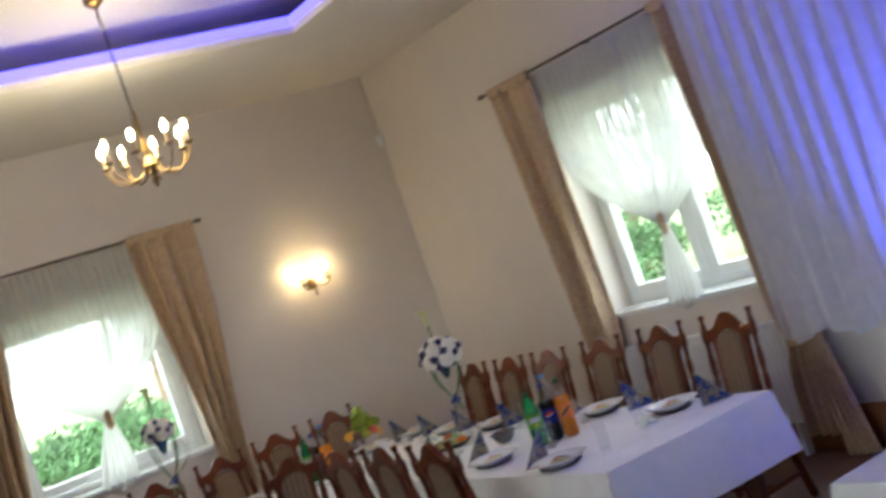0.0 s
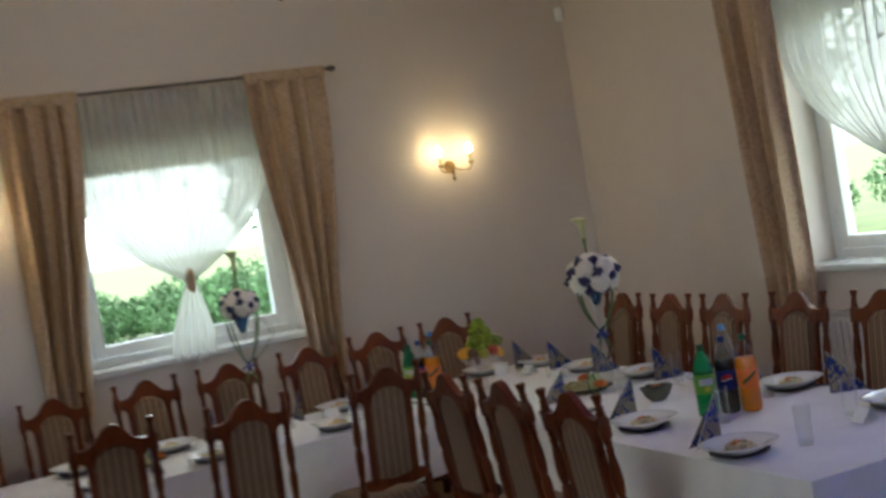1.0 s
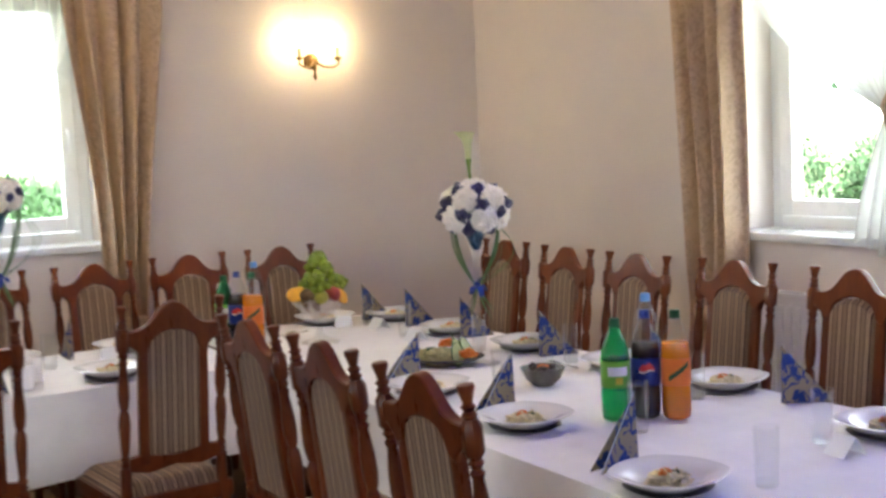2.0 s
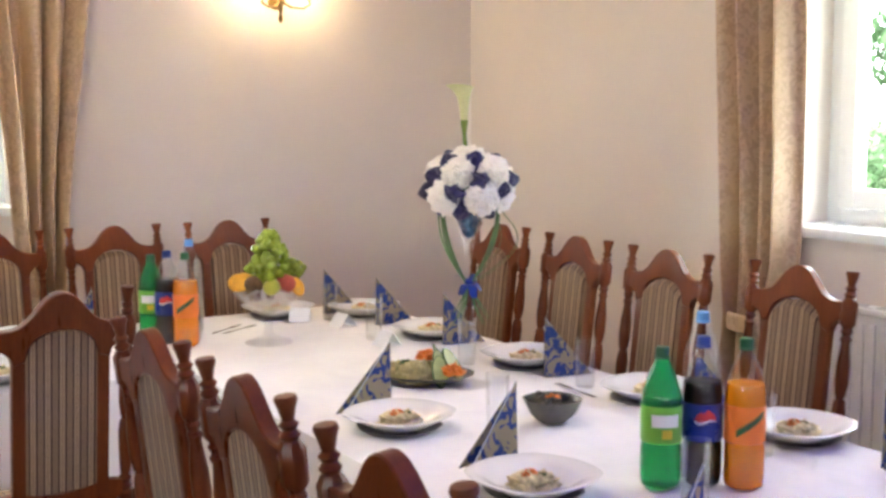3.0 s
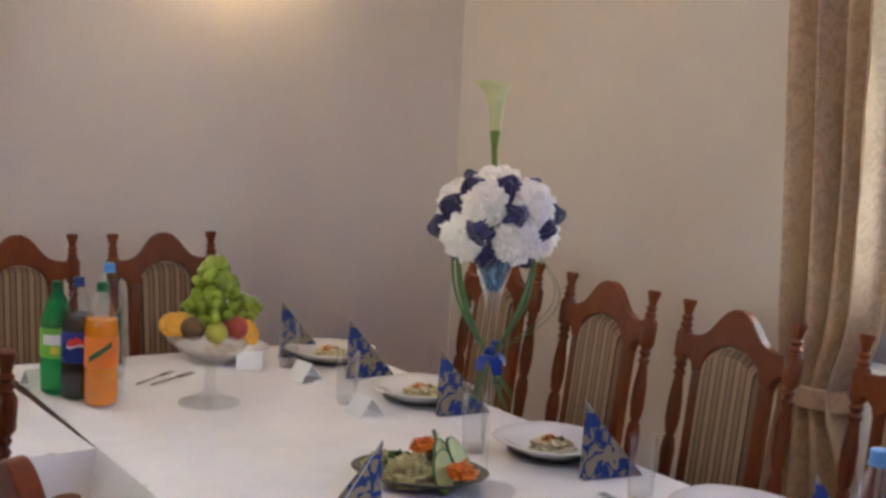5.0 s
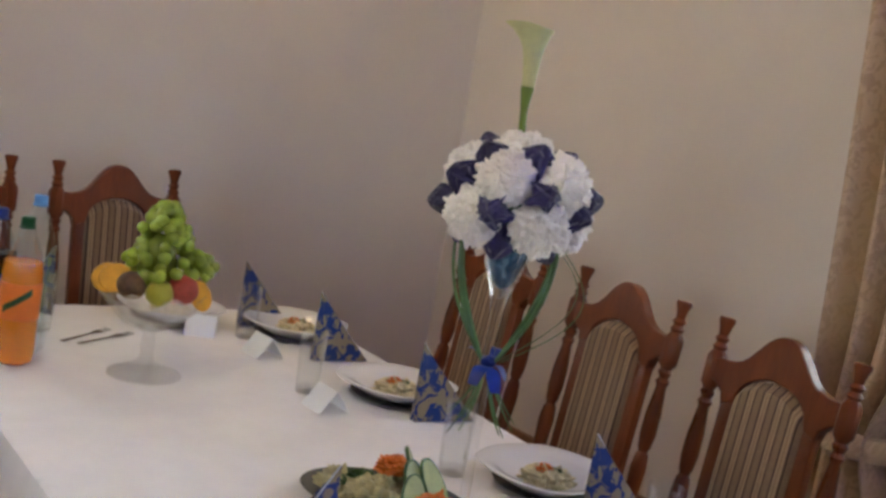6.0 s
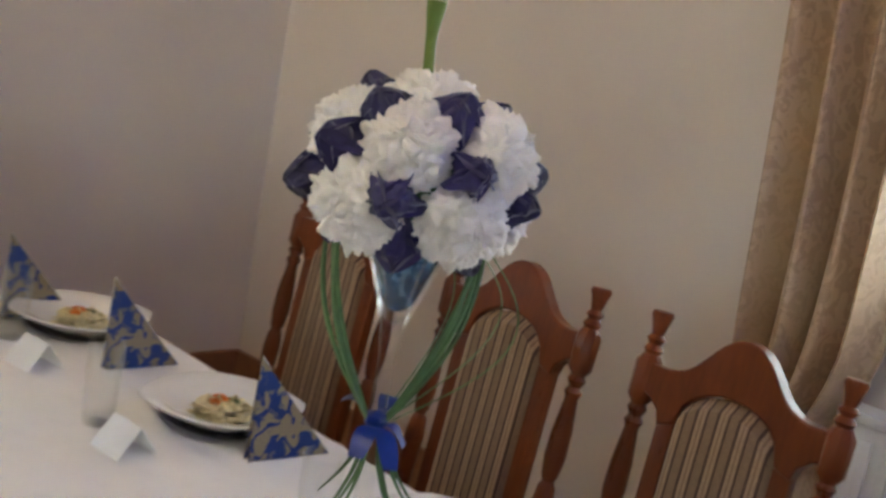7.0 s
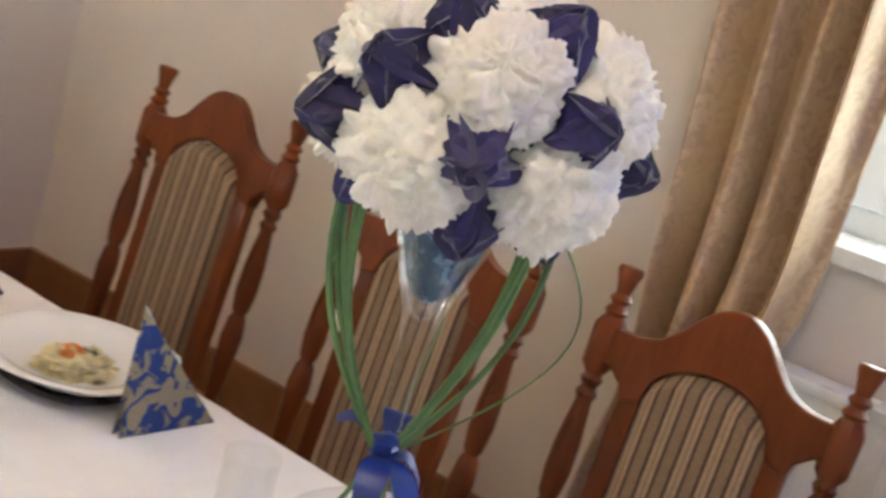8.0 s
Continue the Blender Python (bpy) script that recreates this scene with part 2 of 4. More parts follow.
BLUE_LABEL = material("blue_label", (0.012, 0.03, 0.22), 0.3, noise_scale=10, vary=0.2)
ORANGE_LABEL = material("orange_label", (0.85, 0.22, 0.03), 0.35, noise_scale=10, vary=0.1)
LIME_LABEL = material("lime_label", (0.20, 0.50, 0.06), 0.35, noise_scale=10, vary=0.1)
RED = material("red_print", (0.6, 0.03, 0.03), 0.4, noise_scale=10, vary=0.1)
WHITE = material("white_print", (0.8, 0.8, 0.82), 0.4, noise_scale=10, vary=0.03)
DARK_GREEN = material("dark_green_print", (0.03, 0.09, 0.03), 0.4, noise_scale=10, vary=0.1)
LEMON = material("yellow_print", (0.75, 0.62, 0.05), 0.4, noise_scale=10, vary=0.1)
CAP_BLUE = material("light_blue_cap", (0.14, 0.34, 0.72), 0.4, noise_scale=30, vary=0.1)
CAP_NAVY = material("navy_cap", (0.015, 0.04, 0.22), 0.4, noise_scale=30, vary=0.1)
CAP_GREEN = material("green_cap", (0.01, 0.10, 0.035), 0.4, noise_scale=30, vary=0.1)
GRASS = material("lawn", (0.12, 0.15, 0.06), 0.9, noise_scale=0.5, vary=0.3)
PATH_GREY = material("pale_driveway", (0.42, 0.40, 0.37), 0.9, noise_scale=0.9, vary=0.15)
LEAF = material("shrub_leaf", (0.04, 0.085, 0.03), 0.6, noise_scale=1.2, vary=0.45)
BARK = material("tree_bark", (0.10, 0.07, 0.05), 0.9, noise_scale=6, vary=0.3)
CAR_BLUE = material("blue_car_paint", (0.10, 0.35, 0.60), 0.25, noise_scale=2, vary=0.05)
CAR_GLASS = material("car_window", (0.03, 0.04, 0.05), 0.08, noise_scale=2, vary=0.1)
RUBBER = material("tyre_rubber", (0.02, 0.02, 0.02), 0.8, noise_scale=9, vary=0.2)
PLASTER_OUT = material("outer_wall", (0.6, 0.56, 0.48), 0.9, noise_scale=1.2, vary=0.1)


# ---- shape helpers ----
def box(bm, x0, y0, z0, x1, y1, z1, bevel=0.0, m=None):
    r = bmesh.ops.create_cube(bm, size=1)
    v = r["verts"]
    for p in v:
        p.co = Vector((x0 + (p.co.x + 0.5) * (x1 - x0), y0 + (p.co.y + 0.5) * (y1 - y0), z0 + (p.co.z + 0.5) * (z1 - z0)))
    if bevel:
        e = {k for p in v for k in p.link_edges}
        v = bmesh.ops.bevel(bm, geom=list(e), offset=bevel, segments=2, affect="EDGES", profile=0.6)["verts"]
    if m:
        bmesh.ops.transform(bm, matrix=m, verts=list({p for p in v}))
    return bm


def lathe(bm, profile, segs=16, m=None, square=0.0):
    """Turns (radius, height) pairs round z. square: how far the round goes to a rounded square."""
    rings = []
    for r, z in profile:
        if r < 1e-5:
            rings.append([bm.verts.new((0, 0, z))])
            continue
        ring = []
        for k in range(segs):
            a = 2 * math.pi * k / segs
            c, s = math.cos(a), math.sin(a)
            f = 1 + square * (1 / max(abs(c), abs(s)) - 1)
            ring.append(bm.verts.new((r * f * c, r * f * s, z)))
        rings.append(ring)
    for a, b in zip(rings, rings[1:]):
        for k in range(segs):
            q = (k + 1) % segs
            if len(a) == 1 and len(b) > 1:
                bm.faces.new((a[0], b[q], b[k]))
            elif len(b) == 1 and len(a) > 1:
                bm.faces.new((a[k], a[q], b[0]))
            elif len(a) > 1:
                bm.faces.new((a[k], a[q], b[q], b[k]))
    if m:
        bmesh.ops.transform(bm, matrix=m, verts=[v for ring in rings for v in ring])
    return bm


def tube(bm, points, radii, segs=8, caps=True):
    """A round bar along points."""
    points = [Vector(p) for p in points]
    if not hasattr(radii, "__len__"):
        radii = [radii] * len(points)
    rings, side = [], None
    for k, p in enumerate(points):
        d = (points[min(k + 1, len(points) - 1)] - points[max(k - 1, 0)]).normalized()
        if side is None:
            side = d.orthogonal().normalized()
        side = (side - d * side.dot(d)).normalized()
        up = d.cross(side)
        rings.append([bm.verts.new(p + radii[k] * (math.cos(2 * math.pi * i / segs) * side + math.sin(2 * math.pi * i / segs) * up)) for i in range(segs)])
    for a, b in zip(rings, rings[1:]):
        for i in range(segs):
            bm.faces.new((a[i], a[(i + 1) % segs], b[(i + 1) % segs], b[i]))
    if caps:
        bm.faces.new(rings[0][::-1])
        bm.faces.new(rings[-1])
    return bm


def slab(bm, outline, y0, y1, m=None):
    """An outline of (x, z) pairs, made thick from y0 to y1."""
    a = [bm.verts.new((x, y0, z)) for x, z in outline]
    b = [bm.verts.new((x, y1, z)) for x, z in outline]
    bm.faces.new(a)
    bm.faces.new(b[::-1])
    for k in range(len(a)):
        q = (k + 1) % len(a)
        bm.faces.new((a[q], a[k], b[k], b[q]))
    if m:
        bmesh.ops.transform(bm, matrix=m, verts=a + b)
    return bm


def grid(bm, nu, nv, f):
    """A sheet of points f(u, v), u and v from 0 to 1."""
    p = [[bm.verts.new(f(i / nu, j / nv)) for i in range(nu + 1)] for j in range(nv + 1)]
    for j in range(nv):
        for i in range(nu):
            bm.faces.new((p[j][i], p[j][i + 1], p[j + 1][i + 1], p[j + 1][i]))
    return bm


def ball(bm, centre, radius, u=10, v=7, scale=(1, 1, 1), wobble=0.0, seed=0):
    r = bmesh.ops.create_uvsphere(bm, u_segments=u, v_segments=v, radius=radius)
    for p in r["verts"]:
        k = 1 + wobble * noise.noise(p.co / radius * 1.6 + Vector((seed * 7.1, 0, 0)))
        p.co = Vector((p.co.x * scale[0] * k, p.co.y * scale[1] * k, p.co.z * scale[2] * k)) + Vector(centre)
    return bm


def heap(bm, centre, radius, flat, bumps, seed=0):
    """A lumpy heap with a rough, shredded surface."""
    r = bmesh.ops.create_uvsphere(bm, u_segments=28, v_segments=18, radius=radius)
    for p in r["verts"]:
        d = p.co / radius
        k = 1 + bumps * noise.noise(d * 4.2 + Vector((seed * 5.3, 0, 0))) + 0.6 * bumps * noise.noise(d * 9.5 + Vector((0, seed * 3.1, 0)))
        p.co = Vector((p.co.x * k, p.co.y * k, max(p.co.z * k * flat, -0.15 * radius))) + Vector(centre)
    return bm


def mesh_of(bm, name, mat, smooth=True, tidy=True):
    if tidy:
        bmesh.ops.recalc_face_normals(bm, faces=bm.faces)
    me = bpy.data.meshes.new(name)
    bm.to_mesh(me)
    bm.free()
    me.materials.append(mat)
    if smooth:
        for p in me.polygons:
            p.use_smooth = True
        me.set_sharp_from_angle(angle=radians(38))
    return me


def part(name, bm, mat, parent=None, label="", smooth=True, tidy=True):
    ob = new(name, bm if isinstance(bm, bpy.types.Mesh) else mesh_of(bm, name, mat, smooth, tidy))
    if parent:
        ob.parent = parent
    return tagged(ob, label)


def thing(name, label, category, group="", kind="", m=None):
    ob = tagged(new(name), label, category, group, kind)
    if m:
        ob.matrix_world = m
    return ob


def solid(ob, thickness):
    s = ob.modifiers.new("thickness", "SOLIDIFY")
    s.thickness, s.offset = thickness, 0
    return ob


BM = bmesh.new


# ---- the hall ----
WX0, WY0, T = -3.0, -4.0, 0.42
WA = (4.32, 5.75, 1.17, 2.53)   # window in the far wall: x0, x1, z0, z1
WB = (6.71, 8.50, 1.135, 2.72)   # window in the side wall: y0, y1, z0, z1


def wall_x(name, y0, y1, x0, x1, holes, label, mat=PAINT):
    """A wall along x with rectangular holes (x0, x1, z0, z1)."""
    bm, top = BM(), TRAY + 0.15
    xs = sorted({x0, x1, *(h[0] for h in holes), *(h[1] for h in holes)})
    for a, b in zip(xs, xs[1:]):
        h = [k for k in holes if k[0] <= a and b <= k[1]]
        if h:
            box(bm, a, y0, -0.1, b, y1, h[0][2])
            box(bm, a, y0, h[0][3], b, y1, top)
        else:
            box(bm, a, y0, -0.1, b, y1, top)
    bmesh.ops.remove_doubles(bm, verts=bm.verts, dist=1e-4)
    return tagged(part(name, bm, mat, smooth=False), label, "wall", kind="structure")


def wall_y(name, x0, x1, y0, y1, holes, label):
    ob = wall_x(name, -x1, -x0, y0, y1, holes, label)
    ob.data.transform(Matrix.Rotation(radians(90), 4, "Z"))
    return ob


wall_x("wall_north", CY, CY + T, WX0, CX + T, [WA], "pinkish white painted plaster wall with one window")
wall_y("wall_east", CX, CX + T, WY0, CY, [WB], "pinkish white painted plaster wall with one window")
# west and south openings lie out of view, added only to let daylight in
wall_y("wall_west", WX0 - T, WX0, WY0, CY, [(1.0, 3.6, 0.9, 2.9)], "plain painted plaster wall with one unseen opening added for daylight")
wall_x("wall_south", WY0 - T, WY0, WX0, CX, [(2.2, 3.1, 1.1, 2.4)], "plain painted plaster wall with one unseen opening added for daylight")
tagged(part("floor", box(BM(), WX0 - T, WY0 - T, -0.12, CX + T, CY + T, 0.0), FLOOR, smooth=False), "reddish brown wooden floor of the hall", "floor", kind="structure")

# ceiling with a recessed tray
TX0, TX1, TY0, TY1 = -1.2, 6.45, -1.5, 8.62
bm = BM()
box(bm, WX0, TY1, CEIL, CX, CY, CEIL + 0.045)
box(bm, WX0, WY0, CEIL, CX, TY0, CEIL + 0.045)
box(bm, WX0, TY0, CEIL, TX0, TY1, CEIL + 0.045)
box(bm, TX1, TY0, CEIL, CX, TY1, CEIL + 0.045)
box(bm, WX0, WY0, TRAY, CX, CY, TRAY + 0.12)
tagged(part("ceiling", bm, CEILING, smooth=False), "off-white ceiling with a recessed tray", "ceiling", kind="structure")
cove = thing("cove_light", "blue glowing strip round the edge of the ceiling tray", "light strip")
for a in ((TX0, TY1, TX1, TY1 + 0.02), (TX0, TY0 - 0.02, TX1, TY0), (TX1, TY0, TX1 + 0.02, TY1), (TX0 - 0.02, TY0, TX0, TY1)):
    part("strip", box(BM(), a[0] + 0.0, a[1], CEIL + 0.047, a[2], a[3], CEIL + 0.12), COVE, cove, smooth=False)

# skirting
for name, b in (("baseboard_north", (WX0, CY - 0.025, 0, CX - 0.026, CY, 0.28)), ("baseboard_east", (CX - 0.025, WY0, 0, CX, CY, 0.28))):
    bm = box(BM(), *b, bevel=0.006)
    tagged(part(name, bm, SKIRT), "tall dark brown wooden skirting board", "baseboard", kind="structure")


def window_unit(name, w, h, label, leaves=2):
    """A white two-leaf window, built in the xz plane round the middle of its sill; inside is -y."""
    t = thing(name, label, "window", kind="structure")
    f = BM()
    for a in ((-w / 2, -w / 2 + 0.06, 0, h), (w / 2 - 0.06, w / 2, 0, h), (-w / 2 + 0.06, w / 2 - 0.06, 0, 0.06), (-w / 2 + 0.06, w / 2 - 0.06, h - 0.06, h)):
        box(f, a[0], -0.035, a[2], a[1], 0.035, a[3], 0.005)
    part("window_frame", f, PVC, t)
    for s in (-1, 1) if leaves == 2 else (0,):
        c, ww = s * (w / 4 - 0.02), (w / 2 - 0.09 if leaves == 2 else w - 0.13)
        leaf = BM()
        for a in ((c - ww / 2, c - ww / 2 + 0.075, 0.065, h - 0.065), (c + ww / 2 - 0.075, c + ww / 2, 0.065, h - 0.065), (c - ww / 2 + 0.075, c + ww / 2 - 0.075, 0.065, 0.14), (c - ww / 2 + 0.075, c + ww / 2 - 0.075, h - 0.14, h - 0.065)):
            box(leaf, a[0], -0.055, a[2], a[1], 0.02, a[3], 0.006)
        sash = part("sash", leaf, PVC, t)
        p = part("pane", box(BM(), c - ww / 2 + 0.07, -0.012, 0.13, c + ww / 2 - 0.07, 0.0, h - 0.13), PANE, sash)
        p.visible_shadow = False
    if leaves == 2:
        part("mullion", box(BM(), -0.06, -0.05, 0.06, 0.06, 0.03, h - 0.06, 0.006), PVC, t)
    hx = 0.0 if leaves == 2 else w / 2 - 0.1
    bm = box(BM(), hx - 0.013, -0.075, h * 0.42, hx + 0.013, -0.05, h * 0.42 + 0.035, 0.004)
    box(bm, hx - 0.009, -0.09, h * 0.42 - 0.09, hx + 0.009, -0.072, h * 0.42 + 0.03, 0.004)
    part("handle", bm, PVC, t)
    part("window_sill", box(BM(), -w / 2 - 0.002, -0.33, -0.03, w / 2 + 0.002, -0.036, 0.006, 0.003), PVC, t, "white window board")
    return t


wa = window_unit("window_1", WA[1] - WA[0], WA[3] - WA[2], "white single-leaf window behind a knotted voile", 1)
wa.matrix_world = pose((WA[0] + WA[1]) / 2, CY + 0.29, WA[2])
wb = window_unit("window_2", WB[1] - WB[0], WB[3] - WB[2], "white two-leaf window with a deep reveal")
wb.matrix_world = pose(CX + 0.29, (WB[0] + WB[1]) / 2, WB[2], 0, 0, -90)


def curtain_set(m, x0, x1, rod, left, right, sheer_x, knot, low, group):
    """Rod, two gathered brown curtains and a knotted voile, in the xz plane; inside is -y. left, right: (top x0, x1, x0 and x1 at 1.1 m)."""
    r = thing("curtain_rod", "thin dark metal curtain rod with end knobs", "curtain rod", group, m=m)
    part("pole", tube(BM(), [(x0, -0.1, rod), (x1, -0.1, rod)], 0.011, 10), IRON, r)
    for x in (x0, x1):
        part("finial", lathe(BM(), [(0, -0.03), (0.014, -0.028), (0.02, -0.01), (0.018, 0.008), (0.01, 0.025), (0, 0.03)], 12, pose(x, -0.1, rod, 0, 90, 0)), IRON, r)
    for x in (x0 + 0.12, (x0 + x1) / 2, x1 - 0.12):
        b = tube(BM(), [(x, 0, rod), (x, -0.1, rod)], 0.006, 6)
        part("bracket", b, IRON, r)
    for side in (left, right):
        c = thing("curtain", "gold-brown satin damask curtain drawn to the window side", "curtain", group, m=m)
        t0, t1, b0, b1 = side
        seed = t0 * 3.3

        def f(u, v):
            z = rod - 0.02 - v * (rod - 0.16)
            k = min(1.0, max(0.0, (rod - z) / (rod - 0.85)))
            k = k * k * (3 - 2 * k) if z > 0.85 else 1.0
            flare = max(0.0, 0.8 - z) / 0.7
            a, b = t0 + (b0 - t0) * k - 0.05 * flare, t1 + (b1 - t1) * k + 0.07 * flare
            waist = 0.24 * math.exp(-((z - 0.76) / 0.15) ** 2) * (b - a)
            a, b = a + waist * (0.35 if side is left else 1.0), b - waist * (1.0 if side is left else 0.35)
            d = 0.055 * math.sin(u * 2 * math.pi * 4.0 + seed + 0.5 * math.sin(z * 2 + u * 3)) * (0.45 + 0.55 * min(1, v * 2.5)) + 0.012 * math.sin(u * 41 + z)
            return a + (b - a) * (u + 0.018 * math.sin(u * 30 + z * 2)), -0.105 + d, z
        solid(part("panel", grid(BM(), 90, 40, f), CURTAIN, c, tidy=False), 0.004)
        mid, wide = (b0 + b1) / 2 + (-0.02 if side is left else 0.02), (b1 - b0) * 0.37
        bm = lathe(BM(), [(0.9, 0.725), (1.04, 0.73), (1.08, 0.76), (1.04, 0.79), (0.9, 0.795)], 28)
        bmesh.ops.transform(bm, matrix=Matrix.Translation((mid, -0.105, 0)) @ Matrix.Diagonal((wide, 0.075, 1, 1)), verts=bm.verts)
        part("tieback", bm, CURTAIN, c, "gathered band tying the curtain")
        part("heading", box(BM(), t0, -0.125, rod - 0.05, t1, -0.085, rod + 0.025, 0.01), CURTAIN, c)
    s = thing("voile", "sheer white voile knotted in its middle", "sheer curtain", group, m=m)
    cx, half = (sheer_x[0] + sheer_x[1]) / 2, (sheer_x[1] - sheer_x[0]) / 2

    def g(u, v):
        z = rod - 0.02 - v * (rod - knot)
        q = max(0.0, (rod - z - 0.2) / (rod - knot - 0.2))
        w = half * (1 - min(1.0, max(0.0, (q - 0.32) / 0.68)) ** 2.1) + 0.035
        e = 2 * u - 1
        return cx + (knot_x - cx) * q * q + e * w, -0.03 + (0.03 * math.sin(u * 2 * math.pi * 21 + 1.3 * math.sin(z * 1.7)) + 0.01 * math.sin(u * 53)) * (0.5 + 0.5 * (1 - q)), z
    knot_x = cx
    part("sheet", grid(BM(), 170, 44, g), VOILE, s, tidy=False)

    def tail(u, v):
        z = knot - v * (knot - low)
        w = 0.035 + 0.11 * math.sin(min(1, v * 1.15) * math.pi / 2) ** 1.3
        return cx - 0.05 * v + (2 * u - 1) * w, -0.03 + 0.03 * math.sin(u * 2 * math.pi * 5 + v) * (0.4 + v), z + 0.03 * math.sin(u * 9) * v
    part("tail", grid(BM(), 60, 16, tail), VOILE, s, tidy=False)
    part("knot", ball(BM(), (cx, -0.04, knot), 0.045, 14, 10, (0.7, 0.7, 1.7), 0.2), CURTAIN, s, "twisted gold-brown tie")


curtain_set(pose(0, CY, 0), 3.92, 6.17, 2.87, (4.0, 4.49, 4.01, 4.27), (5.55, 6.11, 5.70, 5.90), (4.42, 5.59), 1.64, 1.13, "curtains of the far window")
curtain_set(pose(CX, 0, 0, 0, 0, -90), -8.95, -6.5, 3.0, (-8.85, -8.34, -8.68, -8.36), (-7.02, -6.58, -6.86, -6.60), (-8.35, -6.84), 1.67, 1.10, "curtains of the side window")


def radiator():
    t = thing("radiator", "white ribbed panel radiator under the window", "radiator")
    part("panel", box(BM(), CX - 0.1, 6.86, 0.22, CX - 0.07, 8.40, 0.86, 0.01), PVC, t)
    part("back_panel", box(BM(), CX - 0.055, 6.86, 0.22, CX - 0.03, 8.40, 0.86, 0.008), PVC, t)
    part("grille", box(BM(), CX - 0.11, 6.85, 0.86, CX - 0.02, 8.41, 0.885, 0.006), PVC, t)
    me = mesh_of(box(BM(), -0.006, -0.012, 0.25, 0.006, 0.012, 0.83, 0.003), "rib", PVC)
    for k in range(30):
        o = part("rib", me, PVC, t)
        o.location = (CX - 0.104, 6.91 + k * 0.049, 0)
    for y in (7.0, 8.2):
        part("foot", box(BM(), CX - 0.09, y, 0, CX - 0.03, y + 0.03, 0.23, 0.004), PVC, t)


radiator()


def wall_drape():
    """White drape along the side wall, lit by a blue spot on the floor."""
    t = thing("wall_drape", "white gathered drape in blue light along the wall", "drape")

    def f(u, v):
        y, z = 6.74 - u * 3.7, 3.10 - v * (2.32 + 0.03 * math.sin(u * 50))
        return CX - 0.24 + (0.03 * math.sin(u * 2 * math.pi * 24) + 0.015 * math.sin(u * 37 + z)) * (0.5 + 0.5 * v), y, z
    part("sheet", grid(BM(), 200, 24, f), DRAPE, t, tidy=False)
    part("rail", tube(BM(), [(CX - 0.24, 2.95, 3.10), (CX - 0.24, 6.76, 3.10)], 0.012, 8), IRON, t)
    for y in (3.1, 4.8, 6.5):
        part("bracket", tube(BM(), [(CX, y, 3.10), (CX - 0.24, y, 3.10)], 0.008, 6), IRON, t)
    c = thing("short_curtain", "brown striped curtain end below the white drape", "curtain")

    def g(u, v):
        z = 0.95 - v * 0.93
        return CX - 0.16 + 0.03 * math.sin(u * 2 * math.pi * 5), 6.66 - u * (0.10 + 0.16 * v) - 0.03 * v, z
    solid(part("panel", grid(BM(), 50, 12, g), CURTAIN, c, tidy=False), 0.004)
    s = thing("floor_spot", "small black floor spotlight with blue glass", "spotlight", m=pose(CX - 0.62, 4.9, 0))
    part("housing", lathe(BM(), [(0, 0), (0.07, 0), (0.08, 0.02), (0.08, 0.12), (0.07, 0.14), (0.06, 0.135), (0.06, 0.125), (0, 0.125)], 20), RUBBER, s)
    part("lens", lathe(BM(), [(0, 0.128), (0.055, 0.127), (0.055, 0.131), (0, 0.134)], 20), COVE, s, "glowing blue lens")
    lamp("spot_light", "SPOT", 165, (0.10, 0.11, 1.0), look((CX - 0.62, 4.9, 0.16), (CX - 0.2, 5.15, 1.9)), 0.05)


wall_drape()


def bulb(parent, x, y, z):
    sleeve = part("candle_sleeve", lathe(BM(), [(0, z - 0.075), (0.011, z - 0.075), (0.011, z - 0.005), (0, z)], 10, pose(x, y, 0)), CANDLE, parent)
    part("bulb", lathe(BM(), [(0, z - 0.002), (0.009, z), (0.017, z + 0.022), (0.016, z + 0.036), (0.008, z + 0.058), (0, z + 0.068)], 12, pose(x, y, 0)), BULB, sleeve, "lit candle-shaped bulb")


def sconce(x, z):
    t = thing("wall_sconce", "aged brass wall lamp with two lit candle bulbs", "wall lamp", "wall sconces", m=pose(x, CY, z))
    part("back_plate", lathe(BM(), [(0, 0), (0.045, 0), (0.042, 0.012), (0.02, 0.02), (0.015, 0.05), (0, 0.055)], 18, pose(0, 0, -0.01, 90, 0, 0)), BRASS, t)
    for s in (-1, 1):
        arm = part("arm", tube(BM(), [(0, -0.045, -0.01), (s * 0.04, -0.08, -0.045), (s * 0.09, -0.105, -0.05), (s * 0.125, -0.11, -0.03), (s * 0.118, -0.11, -0.01)], 0.006, 8), BRASS, t)
        part("drip_pan", lathe(BM(), [(0, -0.012), (0.012, -0.01), (0.026, 0.004), (0.024, 0.006), (0, -0.002)], 14, pose(s * 0.118, -0.11, 0)), BRASS, arm)
        bulb(t, s * 0.118, -0.11, 0.07)
    part("drop", lathe(BM(), [(0, -0.12), (0.008, -0.11), (0.012, -0.095), (0.005, -0.075), (0.01, -0.06), (0.01, -0.03), (0, -0.03)], 10, pose(0, -0.05, 0)), BRASS, t)
    for s in (-1, 1):
        lamp("sconce_light", "POINT", 3.4, (1.0, 0.66, 0.33), pose(x + s * 0.118, CY - 0.11, z + 0.10), 0.02)


sconce(6.975, 2.115)
sconce(3.72, 2.13)


